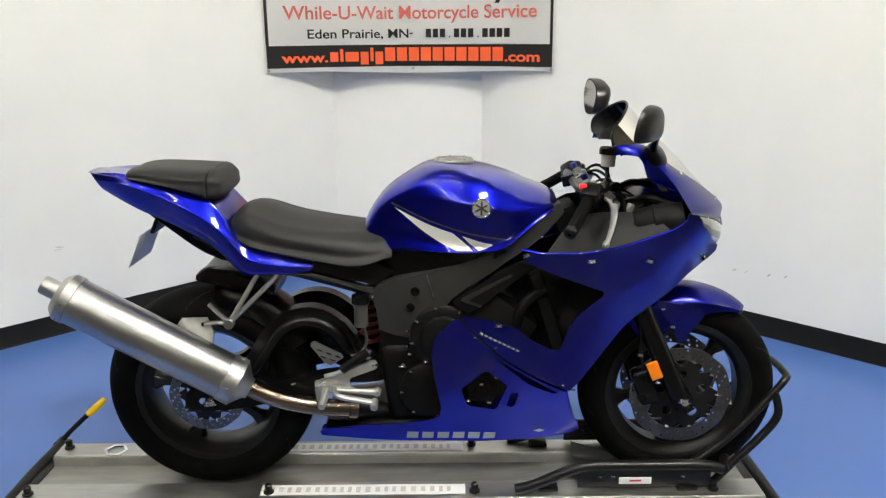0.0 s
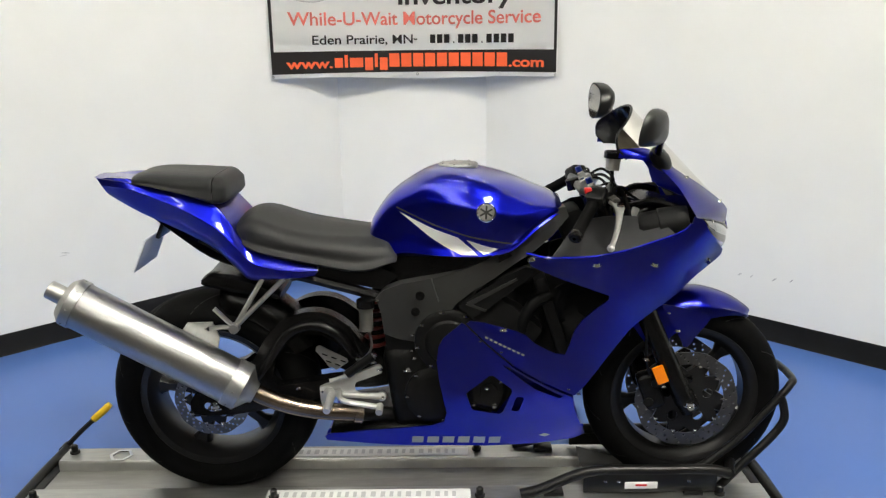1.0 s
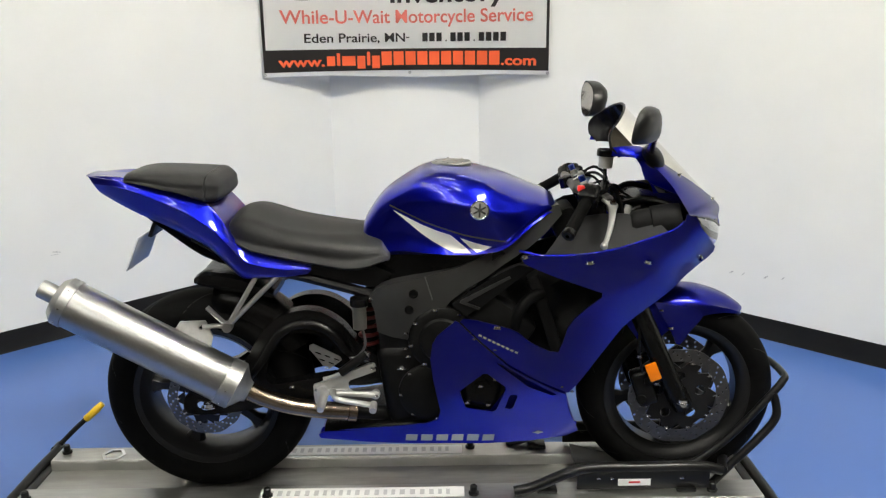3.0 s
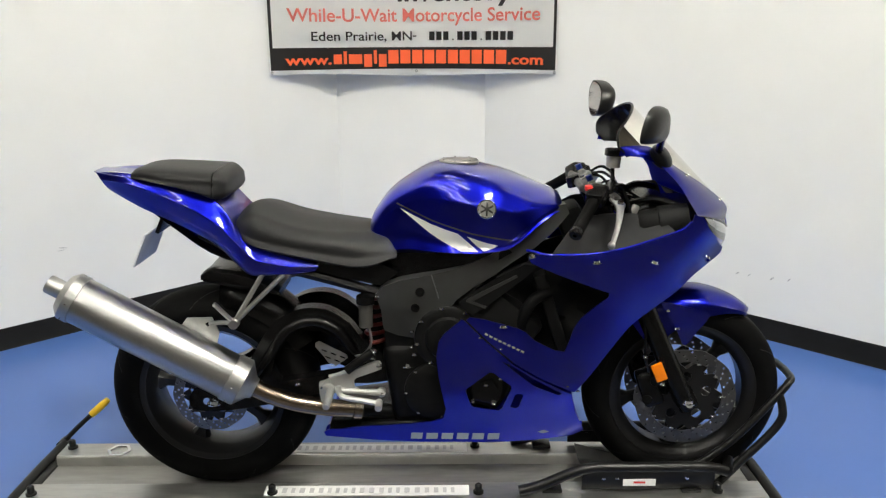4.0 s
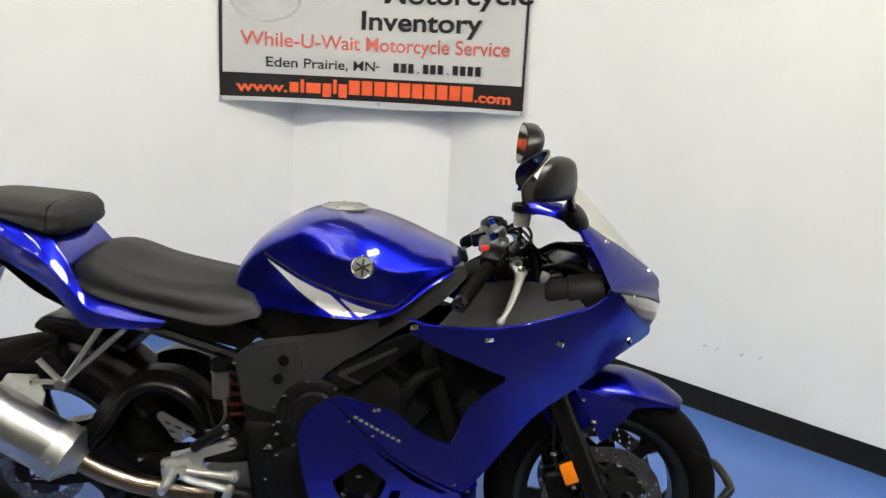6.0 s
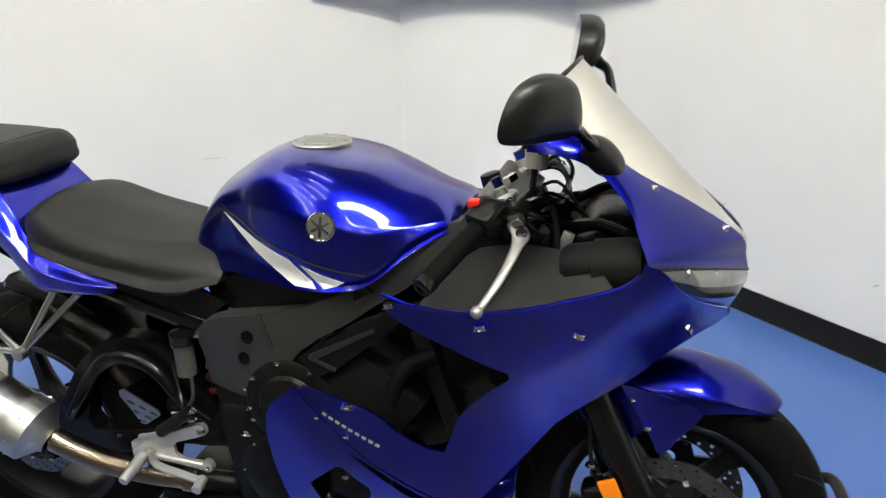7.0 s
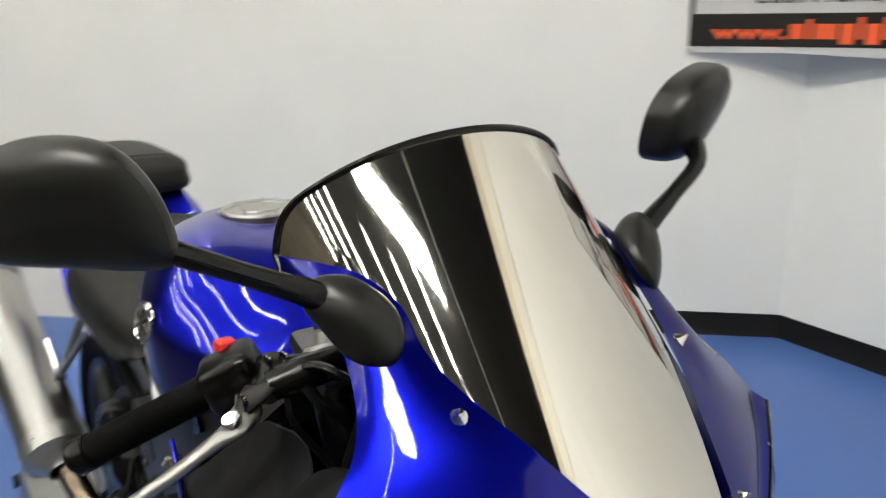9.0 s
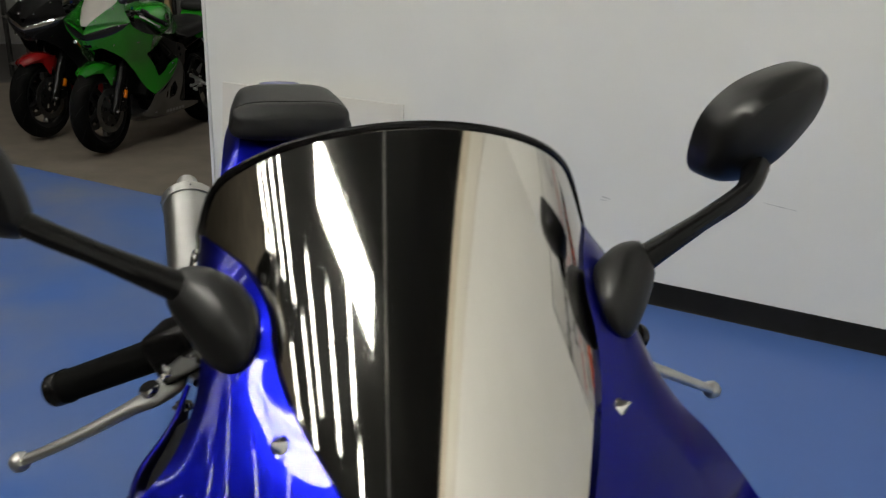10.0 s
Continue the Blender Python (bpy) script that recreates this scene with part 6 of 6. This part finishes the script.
part("pot_lid", lathe([(0, 0.0), (0, 0.027), (0.016, 0.027), (0.019, 0.024), (0.019, 0)], (1.153, -0.090, 1.102), (0.05, 0, 1), 20), BLACK, bike, "black pot lid")
part("pot_bracket", tube([(1.150, -0.090, 1.070), (1.148, -0.105, 1.038), (1.140, -0.118, 1.022)], 0.006, 6), BLACK, bike)
yoke = part("top_yoke", block((0.085, 0.25, 0.022), Matrix.Translation((1.095, 0, 1.002)) @ Matrix.Rotation(radians(24), 4, "Y"), 0.008), STEEL, bike, "grey steel top yoke")
part("steering_nut", lathe([(0, 0.022), (0.012, 0.022), (0.014, 0.018), (0.014, 0.010)], (1.085, 0, 1.013), (-0.42, 0, 0.907), 6), CHROME, yoke)
for s in (-1, 1):
    cap2 = part("fork_cap", lathe([(0, 0.026), (0.018, 0.026), (0.022, 0.022), (0.022, 0.012), (0.034, 0.010), (0.034, 0)], (1.105, s * 0.100, 1.000), (-0.42, 0, 0.907), 20), ALU, yoke, "bare fork cap")
    part("preload_nut", lathe([(0, 0.009), (0.016, 0.009), (0.017, 0)], (1.089, s * 0.100, 1.034), (-0.42, 0, 0.907), 6), mat("blue_anodised", (0.02, 0.05, 0.35), 0.3, metal=1.0) if "blue_anodised" not in bpy.data.materials else bpy.data.materials["blue_anodised"], cap2, "blue anodised adjuster")
part("ignition", lathe([(0, 0.020), (0.03, 0.019), (0.032, 0.012), (0.032, 0)], (1.060, 0, 1.000), (-0.3, 0, 0.95), 18), BLACK, bike, "ignition barrel")
# cables over the yoke
for k, (y0, y1, hgt) in enumerate(((-0.16, -0.06, 1.03), (-0.14, 0.04, 1.015), (0.16, 0.05, 1.035), (0.14, -0.03, 1.02))):
    part("cable", tube([(1.115, y0, 1.005), (1.160, y0 * 0.9, hgt), (1.190, (y0 + y1) / 2, hgt - 0.02), (1.180, y1, 0.985), (1.150, y1, 0.930)], 0.0045, 6), BLACK, bike, "black control cable")
# instrument pod and inner panels
part("gauge", body([(1.225, ((0, 0.965), (0.075, 0.963), (0.10, 0.952), (0.09, 0.932), (0, 0.925))), (1.26, ((0, 0.985), (0.080, 0.981), (0.100, 0.962), (0.095, 0.932), (0, 0.920))), (1.31, ((0, 0.980), (0.065, 0.976), (0.085, 0.958), (0.08, 0.930), (0, 0.918)))], 4, 3), BLACK, bike, "black instrument pod")
for s in (-1, 1):
    pod = part("air_box_tube", lathe([(-0.072, 0.0), (-0.072, 0.034), (-0.062, 0.040), (-0.02, 0.042), (-0.018, 0.046), (0.03, 0.046), (0.06, 0.042), (0.06, 0)], (1.285, s * 0.178, 0.933), (0.93, s * 0.12, 0.16), 24), CAVITY, bike, "black ram-air tube")
    inner = field([(0.95, 0.85, 0.212), (1.10, 0.86, 0.240), (1.30, 0.92, 0.240), (1.05, 0.95, 0.150), (1.15, 0.96, 0.150), (1.25, 1.00, 0.170), (0.98, 0.90, 0.165)])
    part("inner_panel", panel([(0.968, 0.844), (1.000, 0.846), (1.080, 0.855), (1.163, 0.869), (1.230, 0.890), (1.300, 0.918), (1.270, 0.945), (1.200, 0.955), (1.120, 0.950), (1.072, 0.942), (1.036, 0.920), (0.996, 0.874)], inner, 0.003, (), 0.02, s), MATT, bike, "black textured inner fairing panel")
part("headlight_housing", block((0.11, 0.30, 0.12), Matrix.Translation((1.375, 0, 0.895)), 0.03, 3), BLACK, bike, "black headlight housing")
rnd = random.Random(11)
for k in range(11):
    y0, y1 = rnd.uniform(-0.13, 0.13), rnd.uniform(-0.12, 0.12)
    z0, z1 = rnd.uniform(0.92, 0.99), rnd.uniform(0.89, 0.96)
    part("wiring", tube([(1.13, y0, z0), (1.17, y0 * 0.8, z0 + rnd.uniform(0.0, 0.03)), (1.22, (y0 + y1) / 2, (z0 + z1) / 2 + rnd.uniform(-0.02, 0.03)), (1.27, y1, z1), (1.32, y1, 0.93)], rnd.uniform(0.003, 0.006), 6, 4), BLACK, bike)
for s in (-1, 1):
    part("fairing_stay", tube([(1.10, s * 0.05, 0.93), (1.18, s * 0.07, 0.955), (1.26, s * 0.12, 0.985), (1.33, s * 0.15, 0.97)], 0.009, 8), BLACK, bike, "black fairing stay")
    part("brake_line", tube([(1.128, s * 0.150, 1.010), (1.165, s * 0.150, 1.000), (1.185, s * 0.120, 0.965), (1.180, s * 0.100, 0.900), (1.200, s * 0.095, 0.800)], 0.0045, 6), BLACK, bike)
    part("connector", block((0.030, 0.022, 0.020), Matrix.Translation((1.175, s * 0.095, 0.955)) @ Matrix.Rotation(0.5, 4, "X"), 0.004), GREY, bike)
    part("horn_bracket", block((0.020, 0.012, 0.060), Matrix.Translation((1.205, s * 0.125, 0.940)) @ Matrix.Rotation(0.35, 4, "Y"), 0.003), CAST, bike)
# reach of the frame head
part("frame_head", block((0.08, 0.13, 0.13), Matrix.Translation((1.058, 0, 0.885)) @ Matrix.Rotation(radians(-24), 4, "Y"), 0.02), CAVITY, bike)


# the machine stands slightly askew on the lift, pivoted at the front wheel
TURN = Matrix.Rotation(radians(-1.0), 4, "Z")
pivot = Vector((1.405, 0, 0.056))
bike.matrix_basis = Matrix.Translation(pivot + TURN @ (Vector((0.70, 0, 0.056)) - pivot)) @ TURN


# ---- the shop beyond the opening: parked machines and clutter ----
def repaint(root, swap, lower=None):
    for o in root.children_recursive:
        if o.type == "MESH":
            for k, slot in enumerate(o.material_slots):
                new_paint = swap.get(slot.material.name) if slot.material else None
                if lower and o.name.split(".")[0] in ("lower_fairing", "belly_pan"):
                    new_paint = lower
                if new_paint:
                    slot.link = "OBJECT"
                    slot.material = new_paint


def repaint_parts(root, names, paint):
    for o in root.children_recursive:
        if o.type == "MESH" and o.name.split(".")[0] in names:
            o.material_slots[0].link = "OBJECT"
            o.material_slots[0].material = paint


SMOKEP = mat("dark_silver_paint", (0.16, 0.16, 0.16), 0.3, metal=0.6, coat=0.6, vary=0.1)
green_bike = copy_thing(bike, pose(-4.87, -0.51, 0.0, 0, 0, -29))
tagged(green_bike, "bright green and silver sport motorcycle parked in the shop", "motorcycle")
repaint(green_bike, {BLUE.name: GREEN, MIRROR.name: CLOUDY, WHITE.name: PALE, LENS.name: CAVITY, LENSM.name: CAVITY}, SMOKEP)
repaint_parts(green_bike, ("screen_lining",), PALE)
red_bike = copy_thing(bike, pose(-5.45, -0.98, 0.0, 0, 0, -29))
tagged(red_bike, "dark motorcycle with a red front mudguard parked in the shop", "motorcycle")
repaint(red_bike, {BLUE.name: CAVITY, MIRROR.name: CAVITY, WHITE.name: GREY, LENS.name: CHROME})
repaint_parts(red_bike, ("front_mudguard", "mudguard_leaf", "lower_fairing"), REDP)


def shelving(at, turn, label):
    """A steel shelf with cartons, cans and folded stock on it."""
    t = thing("shelving", label, "shelving", (0, 0, 0))
    rnd = random.Random(7)
    for x in (-0.9, 0.9):
        for y in (-0.2, 0.2):
            part("post", block((0.04, 0.04, 2.0), Matrix.Translation((x, y, 1.0)), 0.003), GREY, t)
    for z in (0.15, 0.65, 1.15, 1.65):
        part("shelf", block((1.84, 0.44, 0.03), Matrix.Translation((0, 0, z)), 0.003), ALU, t)
    t.matrix_world = pose(*at, 0, 0, turn)
    k = 0
    for z in (0.15, 0.65, 1.15, 1.65):
        x = -0.82
        while x < 0.75:
            w, h, dp = rnd.uniform(0.12, 0.32), rnd.uniform(0.14, 0.36), rnd.uniform(0.2, 0.36)
            m = pose(*at, 0, 0, turn) @ Matrix.Translation((x + w / 2, rnd.uniform(-0.04, 0.04), z + 0.0155 + h / 2))
            c = rnd.choice((WOOD, PINK, BLACK, PALE, GREY, WOOD))
            if rnd.random() < 0.3:
                bm = lathe([(-h / 2, 0), (-h / 2, w / 2.4), (h / 2 - 0.02, w / 2.4), (h / 2, w / 3.2), (h / 2, 0)], (0, 0, 0), (0, 0, 1), 18)
                bm.transform(m)
                tagged(part("can", bm, c, None), "dull workshop can standing on a shelf", "can", "stock on the shelves")
            else:
                bx = tagged(part("carton", block((w, dp, h), m, 0.006), c, None), "plain cardboard carton standing on a shelf", "carton", "stock on the shelves")
            x += w + rnd.uniform(0.02, 0.08)
            k += 1
    return t


shelving((-7.2, 0.7, 0.0), 62, "grey steel shelving stacked with cartons and cans")
shelving((-8.0, -1.3, 0.0), 62, "grey steel shelving full of cartons against the back")
# white sheet hung up behind the machines
bm = skin([[(-6.55 + 0.02 * math.sin(k), 0.10 + k * 0.14, z) for k in range(6)] for z in (0.0, 1.0, 2.0)], 3, 3)
bmesh.ops.solidify(bm, geom=bm.faces[:], thickness=0.003)
tagged(part("standing_board", bm, PALE, None), "pale board standing behind the parked machines", "board")
for x, y, tilt in ((-6.9, -0.5, 9), (-6.8, -0.75, -7)):
    tagged(part("timber_length", block((0.05, 0.05, 2.4), pose(x, y, 1.2, tilt, 5, 0), 0.003), mat("tan_timber", (0.34, 0.22, 0.12), 0.6, vary=0.25, scale=5) if "tan_timber" not in bpy.data.materials else bpy.data.materials["tan_timber"], None), "tan timber length leaning in the shop", "timber")
